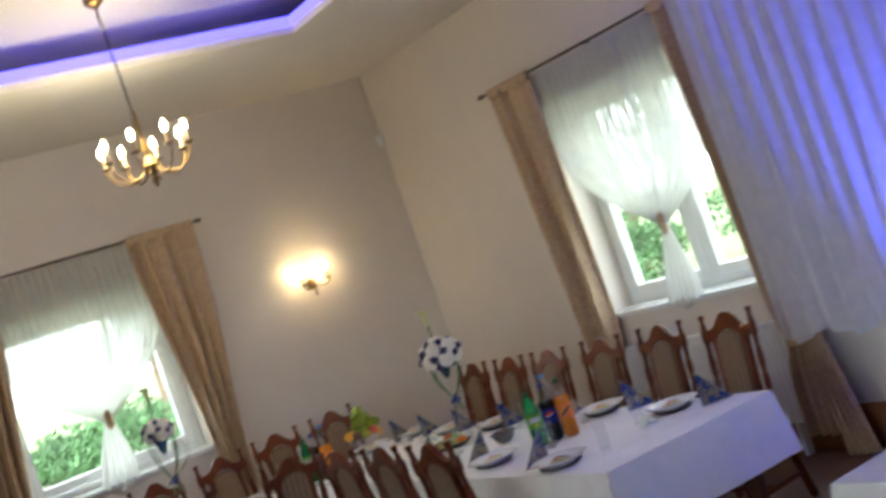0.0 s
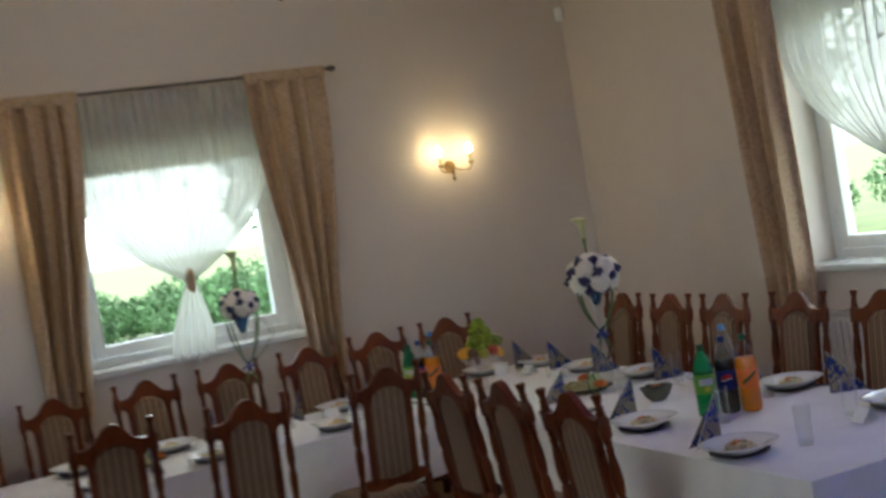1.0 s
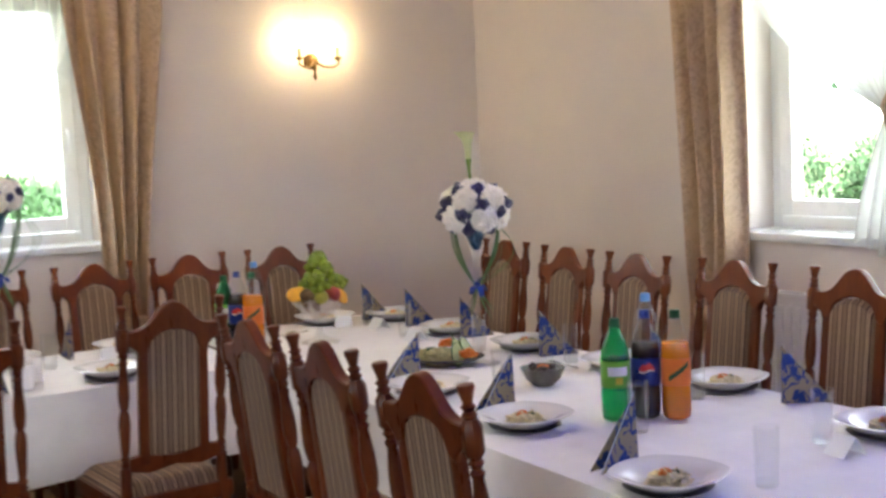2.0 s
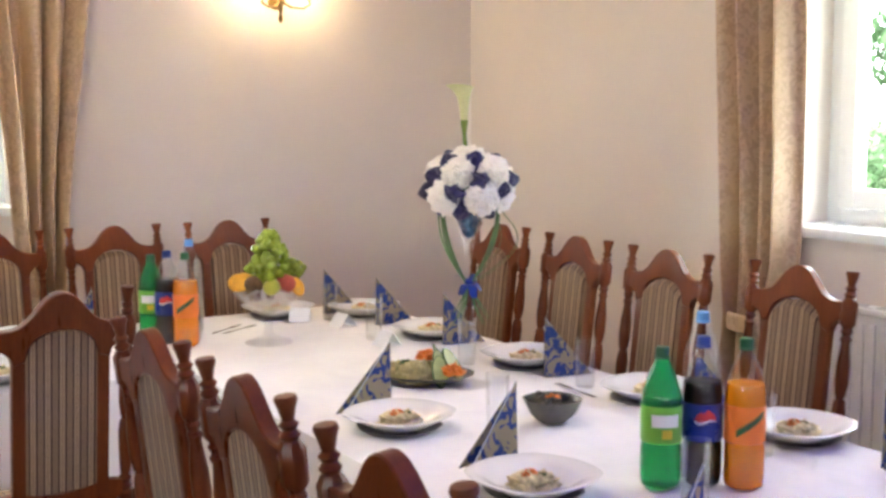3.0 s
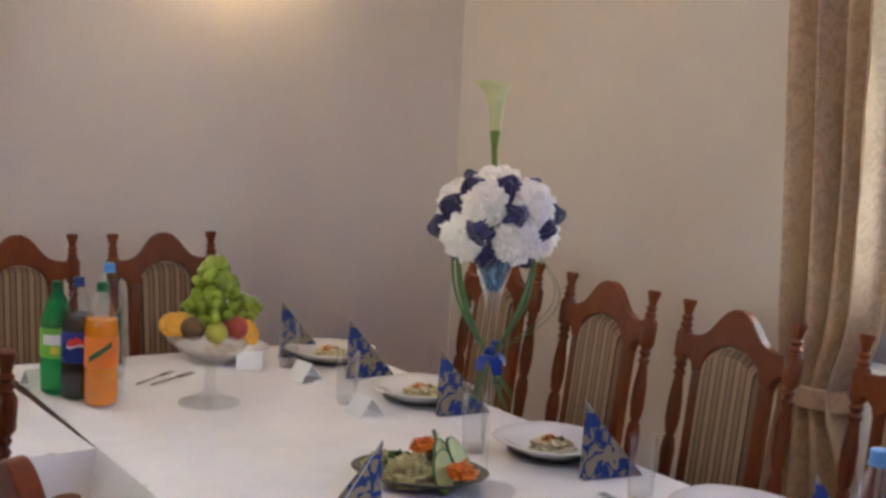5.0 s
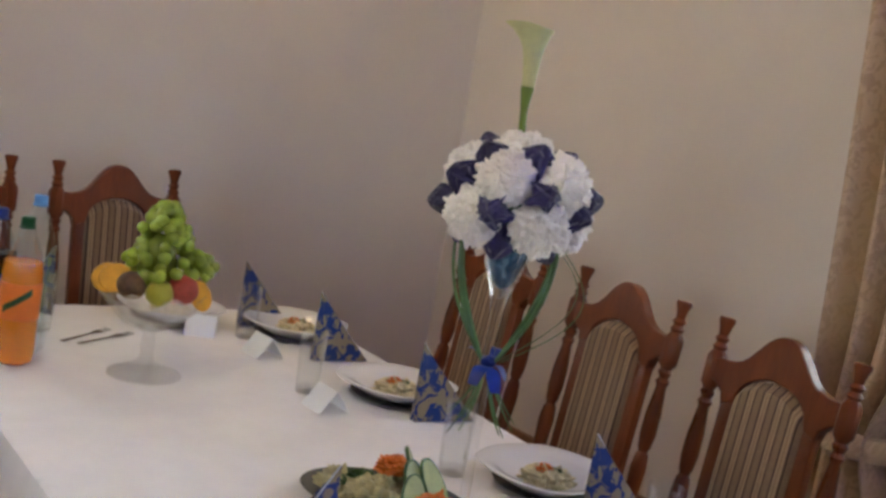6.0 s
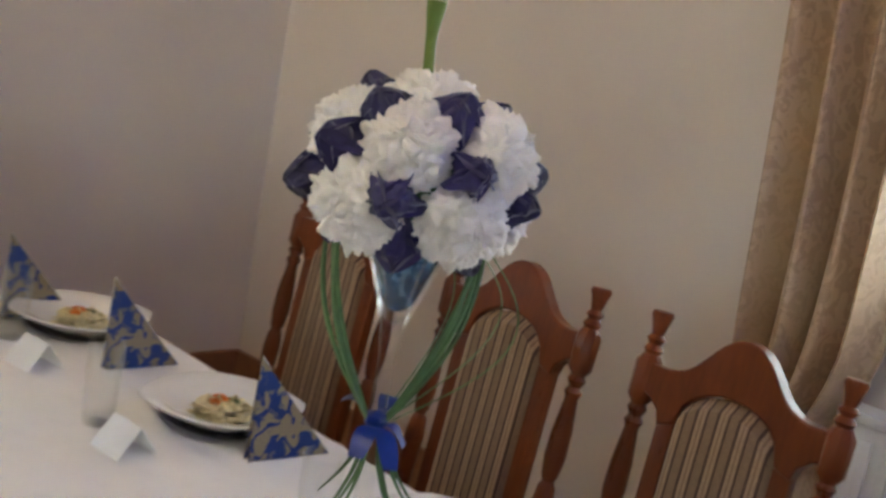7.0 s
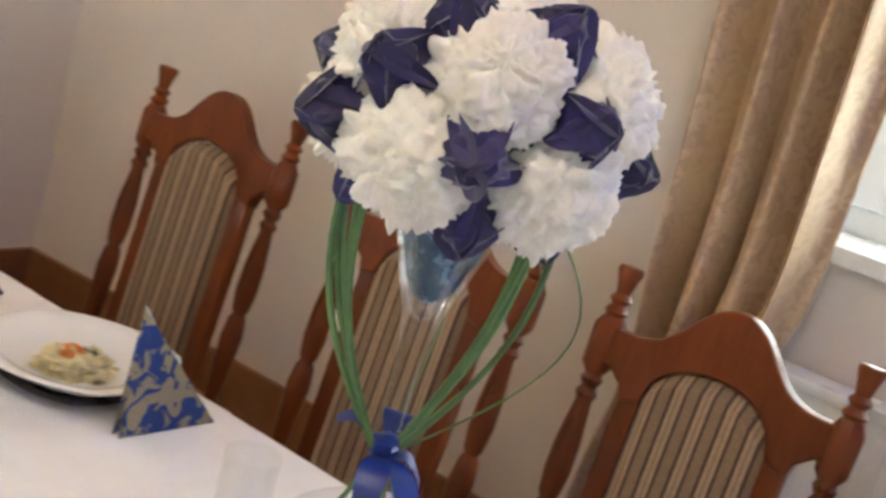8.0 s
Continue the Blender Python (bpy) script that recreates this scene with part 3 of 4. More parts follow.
def chandelier(x, y, z):
    t = thing("chandelier", "brass chandelier with eight lit candle bulbs on a rod", "chandelier", m=pose(x, y, z))
    part("rod", tube(BM(), [(0, 0, 0.3), (0, 0, TRAY - z - 0.02)], 0.007, 8), IRON, t)
    part("canopy", lathe(BM(), [(0, TRAY - z), (0.06, TRAY - z), (0.055, TRAY - z - 0.03), (0.015, TRAY - z - 0.06), (0, TRAY - z - 0.06)], 18), BRASS, t)
    part("column", lathe(BM(), [(0, -0.16), (0.01, -0.15), (0.02, -0.12), (0.012, -0.09), (0.035, -0.06), (0.05, -0.03), (0.035, 0.0), (0.016, 0.03), (0.022, 0.08), (0.012, 0.14), (0.018, 0.22), (0.012, 0.3), (0, 0.31)], 16), BRASS, t)
    for k in range(8):
        a = 2 * math.pi * k / 8 + 0.2
        c, s = math.cos(a), math.sin(a)
        arm = part("arm", tube(BM(), [(q * c, q * s, h) for q, h in ((0.03, -0.04), (0.09, -0.09), (0.16, -0.10), (0.22, -0.06), (0.25, 0.0), (0.25, 0.02))], 0.006, 8), BRASS, t)
        part("drip_pan", lathe(BM(), [(0, 0.015), (0.014, 0.018), (0.03, 0.03), (0.028, 0.033), (0, 0.025)], 14, pose(0.25 * c, 0.25 * s, 0)), BRASS, arm)
        bulb(t, 0.25 * c, 0.25 * s, 0.10)
    lamp("chandelier_light", "POINT", 9.5, (1.0, 0.79, 0.56), pose(x, y, z + 0.16), 0.22)


chandelier(4.98, 8.12, 3.02)
sensor = thing("alarm_sensor", "small white alarm sensor high in the corner", "sensor", m=pose(CX - 0.035, CY - 0.035, 3.10, 0, 0, -45))
part("case", box(BM(), -0.03, -0.025, -0.05, 0.03, 0.02, 0.05, 0.012), PVC, sensor)
part("lens", ball(BM(), (0, -0.022, -0.01), 0.022, 12, 8, (1, 0.5, 1.2)), PVC, sensor)


# ---- furniture ----
def chair():
    """Tall-backed dining chair; faces -y, origin on the floor below its back posts' tops."""
    t = thing("dining_chair", "tall carved dark-stained wooden chair with striped upholstery", "chair", "dining chairs")
    lean = pose(0, -0.075, 0.45, -6.5, 0, 0)        # the back leans away from the seat
    P = [(0, 0), (0.021, 0), (0.021, 0.10), (0.013, 0.108), (0.019, 0.118), (0.012, 0.128), (0.018, 0.14), (0.012, 0.152), (0.016, 0.17), (0.0215, 0.27), (0.0175, 0.305), (0.012, 0.315), (0.0165, 0.325), (0.021, 0.36), (0.020, 0.41), (0.013, 0.475), (0.018, 0.487), (0.012, 0.497), (0.0185, 0.51), (0.013, 0.52)]
    post = mesh_of(lathe(BM(), P, 12), "back_post", WOOD)
    block = BM()
    lathe(block, [(0, 0.518), (0.014, 0.518), (0.024, 0.532), (0.025, 0.592), (0.016, 0.608), (0, 0.608)], 8, pose(0, 0, 0, 0, 0, 22.5), 0.0)
    lathe(block, [(0, 0.606), (0.013, 0.606), (0.019, 0.616), (0.012, 0.626), (0.018, 0.635), (0.011, 0.643), (0.016, 0.664), (0.0205, 0.677), (0.018, 0.684), (0, 0.686)], 12)
    block = mesh_of(block, "finial", WOOD)
    for s in (-1, 1):
        p = part("back_post", post, WOOD, t)
        p.matrix_local = lean @ pose(s * 0.186, 0, -0.01)
        q = part("finial", block, WOOD, p)
        q.matrix_local = Matrix()
    # crest rail: a double curve above, an arch below
    top = [(0.178 * k / 12, 0.585 + 0.09 * (0.5 + 0.5 * math.cos(math.pi * min(1, (k / 12) * 1.22))) ** 0.9 - 0.012 * math.sin(math.pi * min(1, k / 12)) ** 6) for k in range(13)]
    low = [(0.099 * k / 10, 0.50 + 0.075 * math.sqrt(max(0, 1 - (k / 10) ** 2.2))) for k in range(11)]
    outline = [(-x, z) for x, z in top[::-1]] + top[1:] + [(0.178, 0.535), (0.16, 0.53), (0.138, 0.512), (0.132, 0.49)] + low[::-1][0:] + [(-x, z) for x, z in low[1:]] + [(-0.132, 0.49), (-0.138, 0.512), (-0.16, 0.53), (-0.178, 0.535)]
    bm = slab(BM(), outline, -0.017, 0.017)
    c = part("crest_rail", bm, WOOD, t)
    c.matrix_local = lean
    bv = c.modifiers.new("edge", "BEVEL")
    bv.width, bv.segments, bv.angle_limit = 0.004, 2, radians(50)
    stile = mesh_of(box(BM(), -0.0175, -0.013, 0.10, 0.0175, 0.013, 0.515, 0.004), "stile", WOOD)
    for s in (-1, 1):
        p = part("stile", stile, WOOD, t)
        p.matrix_local = lean @ pose(s * 0.1155, 0, 0)
    lowr = [(-0.174, 0.085), (-0.174, 0.13)] + [(x / 10, 0.13 - 0.012 * math.cos(x * math.pi / 1.6)) for x in (-1.2, -0.6, 0, 0.6, 1.2)] + [(0.174, 0.13), (0.174, 0.085)] + [(0.1, 0.07), (0, 0.085), (-0.1, 0.07)]
    p = part("lower_rail", slab(BM(), lowr, -0.012, 0.012), WOOD, t)
    p.matrix_local = lean

    def pad(u, v):
        x = (2 * u - 1) * 0.0985
        h = 0.505 + 0.07 * math.sqrt(max(0, 1 - abs(2 * u - 1) ** 2.2)) - 0.003
        z = 0.125 + (h - 0.125) * v
        e = min(1, min(u, 1 - u) * 9) * min(1, min(v, 1 - v) * 16)
        return x, -0.006 - 0.022 * (e * (2 - e)) ** 0.6, z
    bm = grid(BM(), 26, 22, pad)
    grid(bm, 26, 2, lambda u, v: (pad(u, v)[0], 0.01, pad(u, v)[2]))
    p = part("back_pad", bm, FABRIC, t, "striped beige and brown upholstery", tidy=False)
    p.matrix_local = lean
    # seat
    bm = box(BM(), -0.225, -0.505, 0.375, 0.225, -0.055, 0.435, 0.008)
    part("seat_frame", bm, WOOD, t)

    def cushion(u, v):
        e = min(1, min(u, 1 - u) * 8) * min(1, min(v, 1 - v) * 8)
        return (2 * u - 1) * 0.215, -0.50 + 0.43 * v, 0.437 + 0.045 * (e * (2 - e)) ** 0.6
    part("seat", grid(BM(), 22, 22, cushion), FABRIC, t, "striped seat cushion")
    leg = mesh_of(lathe(BM(), [(0, 0), (0.014, 0), (0.018, 0.02), (0.013, 0.05), (0.02, 0.12), (0.016, 0.2), (0.022, 0.24), (0.014, 0.26), (0.023, 0.28), (0.023, 0.38), (0, 0.38)], 12), "front_leg", WOOD)
    for s in (-1, 1):
        part("front_leg", leg, WOOD, t).location = (s * 0.186, -0.475, 0)
        b = box(BM(), s * 0.186 - 0.018, -0.02, 0, s * 0.186 + 0.018, 0.016, 0.46, 0.004)
        for v in b.verts:
            v.co.y -= 0.085 * min(1, v.co.z / 0.45) - 0.01
        part("back_leg", b, WOOD, t)
        part("side_stretcher", box(BM(), s * 0.186 - 0.009, -0.47, 0.14, s * 0.186 + 0.009, -0.03, 0.17, 0.004), WOOD, t)
    part("cross_stretcher", box(BM(), -0.19, -0.26, 0.145, 0.19, -0.24, 0.167, 0.003), WOOD, t)
    return t


first = chair()
spots = [(7.343, 9.318, -92), (7.288, 8.755, -92.5), (7.268, 8.25, -90), (7.305, 7.72, -88.5), (7.33, 7.172, -88), (7.316, 6.59, -87)]   # along the side wall, backs to it
spots += [(6.478, 10.12, 2), (5.99, 10.14, -1), (5.51, 10.12, 1.5), (5.01, 10.15, -1), (4.52, 10.20, 2), (3.995, 10.26, 3), (3.48, 10.26, -1)]   # along the far wall
spots += [(5.30, 7.77, 92), (5.28, 7.23, 89), (5.25, 6.67, 91)]   # inner side of the long table
spots += [(5.295, 8.42, 183), (4.575, 8.37, 179), (4.0, 8.55, 181)]   # inner side of the far table
first.matrix_world = pose(*spots[0][:2], 0, 0, 0, spots[0][2]) @ Matrix.Diagonal((0.968, 1, 1, 1))
for x, y, r in spots[1:]:
    copy_thing(first, pose(x, y, 0, 0, 0, r))


def table(x0, y0, x1, y1, label, legs):
    t = thing("dining_table", label, "table", "banquet tables")
    part("tabletop", box(BM(), x0 + 0.01, y0 + 0.01, 0.715, x1 - 0.01, y1 - 0.01, 0.744, 0.004), TABLE_WOOD, t)
    part("apron", box(BM(), x0 + 0.1, y0 + 0.1, 0.63, x1 - 0.1, y1 - 0.1, 0.715, 0.004), TABLE_WOOD, t)
    for x, y in legs:
        part("leg", lathe(BM(), [(0, 0), (0.03, 0), (0.034, 0.05), (0.026, 0.1), (0.045, 0.3), (0.03, 0.5), (0.045, 0.56), (0.045, 0.63), (0, 0.63)], 14, pose(x, y, 0), 0.4), TABLE_WOOD, t)
    return t


def cloth(x0, y0, x1, y1, sides, drop, seed, label, west_to=None):
    """A cloth over a table; sides: which of s, e, n, w hang down."""
    t = thing("tablecloth", label, "tablecloth", "white tablecloths")
    nx, ny = max(8, int((x1 - x0) / 0.022)), max(8, int((y1 - y0) / 0.022))

    def top(u, v):
        x, y = x0 + (x1 - x0) * u, y0 + (y1 - y0) * v
        h = 0.0016 * noise.noise(Vector((x * 2.2, y * 2.2, seed))) + 0.0010 * noise.noise(Vector((x * 7, y * 5, seed)))
        h += 0.0026 * max(0, 1 - abs(math.fmod(abs(y + 0.04 * x + 0.1), 0.74) - 0.37) / 0.03) + 0.0026 * max(0, 1 - abs(math.fmod(abs(x - 0.03 * y), 0.52) - 0.26) / 0.03)
        return x, y, 0.7475 + h
    bm = grid(BM(), nx, ny, top)

    def hang(p0, p1, out):
        d = Vector((p1[0] - p0[0], p1[1] - p0[1], 0))
        n = int(d.length / 0.03)

        def f(u, v):
            p = Vector((p0[0], p0[1], 0)) + d * u
            s = u * d.length
            end = min(u, 1 - u) * d.length
            wave = (0.5 + 0.5 * math.sin(s * 9 + seed + 1.4 * math.sin(s * 2.3 + seed))) * 0.045 * v * min(1, end / 0.15) + 0.035 * v * math.exp(-end * 5)
            o = 0.004 + wave + (0.004 * math.sin(v * math.pi / 2))
            z = 0.7485 - 0.006 * min(1, v * 12) - drop * v
            along = d.normalized() * (0.02 * v * math.sin(s * 7 + 2 * seed)) if end > 0.12 else Vector()
            along += d.normalized() * (0.004 + 0.035 * v) * math.exp(-end * 14) * (1 if u > 0.5 else -1) * (1 if v > 0 else 0)
            q = p + Vector((out[0], out[1], 0)) * (o if v > 0 else 0) + along
            return q.x, q.y, z + (0.012 * noise.noise(Vector((s * 2, v, seed))) * v)
        grid(bm, n, 10, f)
    for k in sides:
        hang(*{"s": ((x0, y0), (x1, y0), (0, -1)), "n": ((x0, y1), (x1, y1), (0, 1)), "w": ((x0, y0), (x0, west_to or y1), (-1, 0)), "e": ((x1, y0), (x1, y1), (1, 0))}[k])
    bmesh.ops.remove_doubles(bm, verts=bm.verts, dist=1e-3)
    part("cloth", bm, CLOTH, t)
    return t


BX0, BX1, BY0, JY, AY1, AX0 = 5.84, 6.97, 6.02, 8.965, 9.88, 3.0
YAW = Matrix.Translation((6.4, 8.97, 0.0035)) @ Matrix.Rotation(radians(-2.0), 4, "Z") @ Matrix.Translation((-6.4, -8.97, 0))   # the long table stands a little askew
table(BX0, BY0, BX1, JY - 0.04, "dark wooden banquet table under a white cloth", [(x, y) for x in (5.98, 6.83) for y in (6.2, 7.5, 8.8)]).matrix_world = pose(0, 0, -0.0035) @ YAW
table(AX0, JY, BX1, AY1, "dark wooden banquet table set across the other", [(x, y) for x in (3.15, 4.4, 5.7, 6.83) for y in (9.1, 9.75)])
cloth(BX0, BY0, BX1, AY1, "swen", 0.33, 1.0, "white cotton tablecloth with pressed folds, hanging to the seats", JY - 0.01).matrix_world = YAW
cloth(AX0, JY, BX0 - 0.001, AY1, "snw", 0.33, 4.0, "white cotton tablecloth on the table along the far wall")
table(5.5, 3.4, 6.7, 4.54, "dark wooden table under a white cloth by the drape", [(x, y) for x in (5.63, 6.57) for y in (3.55, 4.38)])
cloth(5.5, 3.4, 6.7, 4.54, "snwe", 0.4, 6.0, "white tablecloth in bluish light near the drape")

TZ = 0.7535   # top of the cloths


# ---- the table's dressing ----
def plate_setting():
    t = thing("dinner_plate", "white rounded-square deep plate on a dark charger", "plate", "place settings")
    part("charger", lathe(BM(), [(0, 0), (0.08, 0), (0.105, 0.008), (0.108, 0.011), (0.103, 0.012), (0.08, 0.006), (0, 0.006)], 32, None, 0.15), CHARGER, t, "dark under-plate")
    part("plate", lathe(BM(), [(0, 0.008), (0.075, 0.008), (0.105, 0.024), (0.14, 0.042), (0.1435, 0.0455), (0.139, 0.047), (0.10, 0.034), (0.074, 0.016), (0, 0.0135)], 48, pose(0, 0, 0, 0, 0, 12), 0.17), PORCELAIN, t)
    part("creamed_salad", heap(BM(), (0.0, 0, 0.017), 0.052, 0.5, 0.55, 1), FOOD, t, "creamy shredded salad")
    part("carrot_topping", heap(BM(), (-0.004, 0.004, 0.04), 0.017, 0.55, 0.6, 2), CARROT, t, "orange carrot shreds")
    part("herb_topping", heap(BM(), (0.018, -0.004, 0.037), 0.014, 0.5, 0.7, 3), PARSLEY, t, "dark green herbs")
    return t


random.seed(11)
plate0 = plate_setting()
plates = [(6.835, 9.575, 20), (6.815, 9.015, 5), (6.80, 8.42, -4), (6.81, 7.835, 8), (6.82, 7.31, 3), (6.70, 6.56, -6), (6.035, 7.955, 10), (6.0, 7.33, -5), (5.885, 6.57, 4),
          (6.53, 9.74, 0), (5.52, 9.70, 7), (5.0, 9.72, -6), (4.5, 9.70, 3), (4.0, 9.72, 8), (5.28, 9.13, 2), (4.58, 9.12, -8), (4.0, 9.14, 5)]
plate0.matrix_world = pose(plates[0][0], plates[0][1], TZ, 0, 0, plates[0][2])
for x, y, r in plates[1:]:
    copy_thing(plate0, pose(x, y, TZ, 0, 0, r))


def napkin():
    """Standing folded triangle: upright edge at the origin, sloping down along +x."""
    t = thing("napkin", "folded blue and gold patterned paper napkin standing upright", "napkin", "folded napkins")
    for s in (-1, 1):
        bm = BM()
        o = 0.022 * s
        pts = [((0, 0, 0.186), (0.0, o * 0.35, 0), (0.165, o, 0)), ((0, -s * 0.0015, 0.186), (0.0, o * 0.35 - s * 0.002, 0), (0.165, o - s * 0.002, 0))]
        a, b = [[bm.verts.new(p) for p in q] for q in pts]
        bm.faces.new(a), bm.faces.new(b[::-1])
        for k in range(3):
            q = (k + 1) % 3
            bm.faces.new((a[q], a[k], b[k], b[q]))
        part("leaf", bm, NAPKIN, t, smooth=False)
    bm = tube(BM(), [(0.001, 0, 0.187), (0.166, 0.02, 0.002)], 0.0016, 5)
    part("edge", bm, NAPKIN_BACK, t, "pale paper edge")
    return t


n0 = napkin()
naps = [(6.752, 8.845, 0), (6.755, 9.33, 4), (6.71, 9.68, 8), (6.73, 8.232, -6), (6.77, 7.62, 5), (6.78, 7.02, -25), (6.70, 6.33, -30),
        (6.13, 8.165, 183), (6.13, 7.57, 188), (6.0, 6.82, 190), (6.20, 9.765, 100), (5.75, 9.66, 95), (5.26, 9.64, 85), (4.75, 9.66, 95), (5.53, 9.2, -85), (4.85, 9.22, -92), (4.28, 9.2, -88)]
n0.matrix_world = pose(*naps[0][:2], TZ, 0, 0, naps[0][2])
for x, y, r in naps[1:]:
    copy_thing(n0, pose(x, y, TZ, 0, 0, r))


def tumbler():
    t = thing("drinking_glass", "tall clear straight drinking glass", "glass", "drinking glasses")
    part("wall", lathe(BM(), [(0, 0), (0.026, 0), (0.029, 0.004), (0.033, 0.148), (0.0325, 0.15), (0.0312, 0.148), (0.0272, 0.018)], 28), GLASS, t)
    part("base", lathe(BM(), [(0, 0.001), (0.0255, 0.001), (0.0262, 0.006), (0.0268, 0.017), (0.02, 0.0135), (0, 0.012)], 24), CRYSTAL, t, "thick glass bottom")
    return t


g0 = tumbler()
glasses = [(6.60, 9.075), (6.64, 8.532), (6.67, 9.55), (6.75, 8.06), (6.64, 7.26), (6.5, 6.62), (6.24, 7.80), (6.21, 7.05), (6.08, 6.43), (6.13, 9.62), (5.65, 9.5), (5.13, 9.5), (5.45, 9.33), (4.78, 9.33)]
g0.matrix_world = pose(*glasses[0], TZ)
for x, y in glasses[1:]:
    copy_thing(g0, pose(x, y, TZ))


def place_card():
    t = thing("place_card", "small blank white tent-folded place card", "place card", "place cards")
    for s in (-1, 1):
        bm = BM()
        a = [bm.verts.new(p) for p in ((-0.041, 0, 0.052), (0.041, 0, 0.052), (0.041, s * 0.04, 0), (-0.041, s * 0.04, 0))]
        bm.faces.new(a)
        solid(part("leaf", bm, CARD, t, smooth=False), 0.0008)
    return t


k0 = place_card()
cards = [(6.583, 8.955, 92), (6.64, 9.39, 96), (6.555, 9.59, -32), (6.45, 6.5, 80), (5.9, 9.6, 5), (5.4, 9.54, -4)]
k0.matrix_world = pose(*cards[0][:2], TZ, 0, 0, cards[0][2])
for x, y, r in cards[1:]:
    copy_thing(k0, pose(x, y, TZ, 0, 0, r))


def mug(x, y, r):
    t = thing("white_mug", "plain white porcelain mug on the cloth", "mug", "white mugs", m=pose(x, y, TZ, 0, 0, r))
    part("cup", lathe(BM(), [(0, 0), (0.036, 0), (0.042, 0.006), (0.044, 0.095), (0.042, 0.097), (0.040, 0.094), (0.037, 0.01), (0, 0.008)], 28), PORCELAIN, t)
    part("handle", tube(BM(), [(0.042, 0, 0.08), (0.065, 0, 0.078), (0.072, 0, 0.05), (0.06, 0, 0.025), (0.041, 0, 0.02)], 0.005, 8), PORCELAIN, t)


for x, y, r in ((4.93, 9.12, 20), (5.0, 9.27, 80)):
    mug(x, y, r)


def fork(x, y, r):
    t = thing("fork", "stainless steel fork lying on the cloth", "cutlery", "cutlery", m=pose(x, y, TZ + 0.002, 0, 0, r))
    part("handle", slab(BM(), [(-0.1, -0.006), (-0.1, 0.006), (0.02, 0.003), (0.045, 0.011), (0.06, 0.011), (0.06, -0.011), (0.045, -0.011), (0.02, -0.003)], 0, 0.002, pose(0, 0, 0, 90, 0, 0)), SILVER, t)
    for k in range(4):
        part("tine", tube(BM(), [(0.058, -0.0095 + k * 0.0063, 0), (0.1, -0.0095 + k * 0.0063, 0.002)], 0.0012, 5), SILVER, t)


for x, y, r in ((6.27, 9.53, 30), (6.23, 9.56, 36), (6.69, 8.03, 85)):
    fork(x, y, r)


def bottle(x, y, kind, turn):
    height = {"water": 0.37, "green": 0.315, "cola": 0.335, "orange": 0.335}[kind]
    r = 0.045
    body, cap, label = {"water": (CLEAR_PET, CAP_BLUE, None), "green": (GREEN_PET, CAP_GREEN, LIME_LABEL), "cola": (CLEAR_PET, CAP_NAVY, BLUE_LABEL), "orange": (CLEAR_PET, CAP_GREEN, ORANGE_LABEL)}[kind]
    words = {"water": "clear plastic water bottle with a light blue cap", "green": "green plastic lemonade bottle with a green cap", "cola": "cola bottle with a blue label and navy cap", "orange": "orange drink bottle with an orange label and green cap"}[kind]
    t = thing("drink_bottle", words, "bottle", "drink bottles", m=pose(x, y, TZ, 0, 0, turn))
    h = height
    P = [(0, 0.006), (0.03, 0), (0.042, 0.008), (r, 0.025), (r, 0.09), (r * 0.93, 0.11), (r * 0.96, 0.16), (r, 0.18), (r, h - 0.125), (r * 0.93, h - 0.10), (r * 0.66, h - 0.06), (0.0155, h - 0.03), (0.0145, h - 0.022), (0.0145, h - 0.005), (0, h - 0.005)]
    b = part("bottle_body", lathe(BM(), P, 28), body, t)
    part("cap", lathe(BM(), [(0, h), (0.013, h), (0.0155, h - 0.002), (0.0158, h - 0.02), (0, h - 0.02)], 20), cap, t)
    part("neck_ring", lathe(BM(), [(0.0145, h - 0.026), (0.018, h - 0.025), (0.018, h - 0.022), (0.0145, h - 0.021)], 20), cap, t)
    drink = {"cola": COLA, "orange": ORANGEADE}.get(kind)
    if drink:
        q = [(max(0, a - 0.0012), z + (0.002 if k == 0 else 0)) for k, (a, z) in enumerate(P) if z < h - 0.088]
        part("drink", lathe(BM(), q + [(0, q[-1][1] + 0.001)], 28), drink, t, "the drink inside")
    if label:
        part("label", lathe(BM(), [(r * 0.955, 0.105), (r * 1.012, 0.108), (r * 1.012, 0.187), (r * 0.955, 0.19)], 28), label, t, "printed paper band")
        if kind == "cola":
            for mat, z0, z1, nm in ((RED, 0.0, 0.022, "red_half"), (WHITE, -0.004, 0.002, "white_wave"), (BLUE_LABEL, -0.024, -0.004, "blue_half")):
                def disc(u, v, z0=z0, z1=z1):
                    z = z0 + (z1 - z0) * v
                    w = math.sqrt(max(0, 0.024 ** 2 - z * z))
                    a = (2 * u - 1) * w / r - math.pi / 2
                    return r * 1.025 * math.cos(a), r * 1.025 * math.sin(a), 0.152 + z + 0.004 * math.sin((2 * u - 1) * 3)
                part(nm, grid(BM(), 12, 5, disc), mat, t)
        else:
            def band(u, v):
                a = -math.pi / 2 + (2 * u - 1) * 0.7
                z = 0.143 + (0.016 if kind == "orange" else 0.028) * v + 0.022 * (2 * u - 1) * (1 if kind == "orange" else 0)
                return r * 1.022 * math.cos(a), r * 1.022 * math.sin(a), z
            part("print_band", grid(BM(), 14, 2, band), DARK_GREEN if kind == "orange" else WHITE, t)
            if kind == "green":
                part("print_dot", grid(BM(), 8, 2, lambda u, v: (r * 1.028 * math.cos(-1.75 + u * 0.5), r * 1.028 * math.sin(-1.75 + u * 0.5), 0.118 + 0.02 * v)), LEMON if kind == "green" else WHITE, t)
    return t


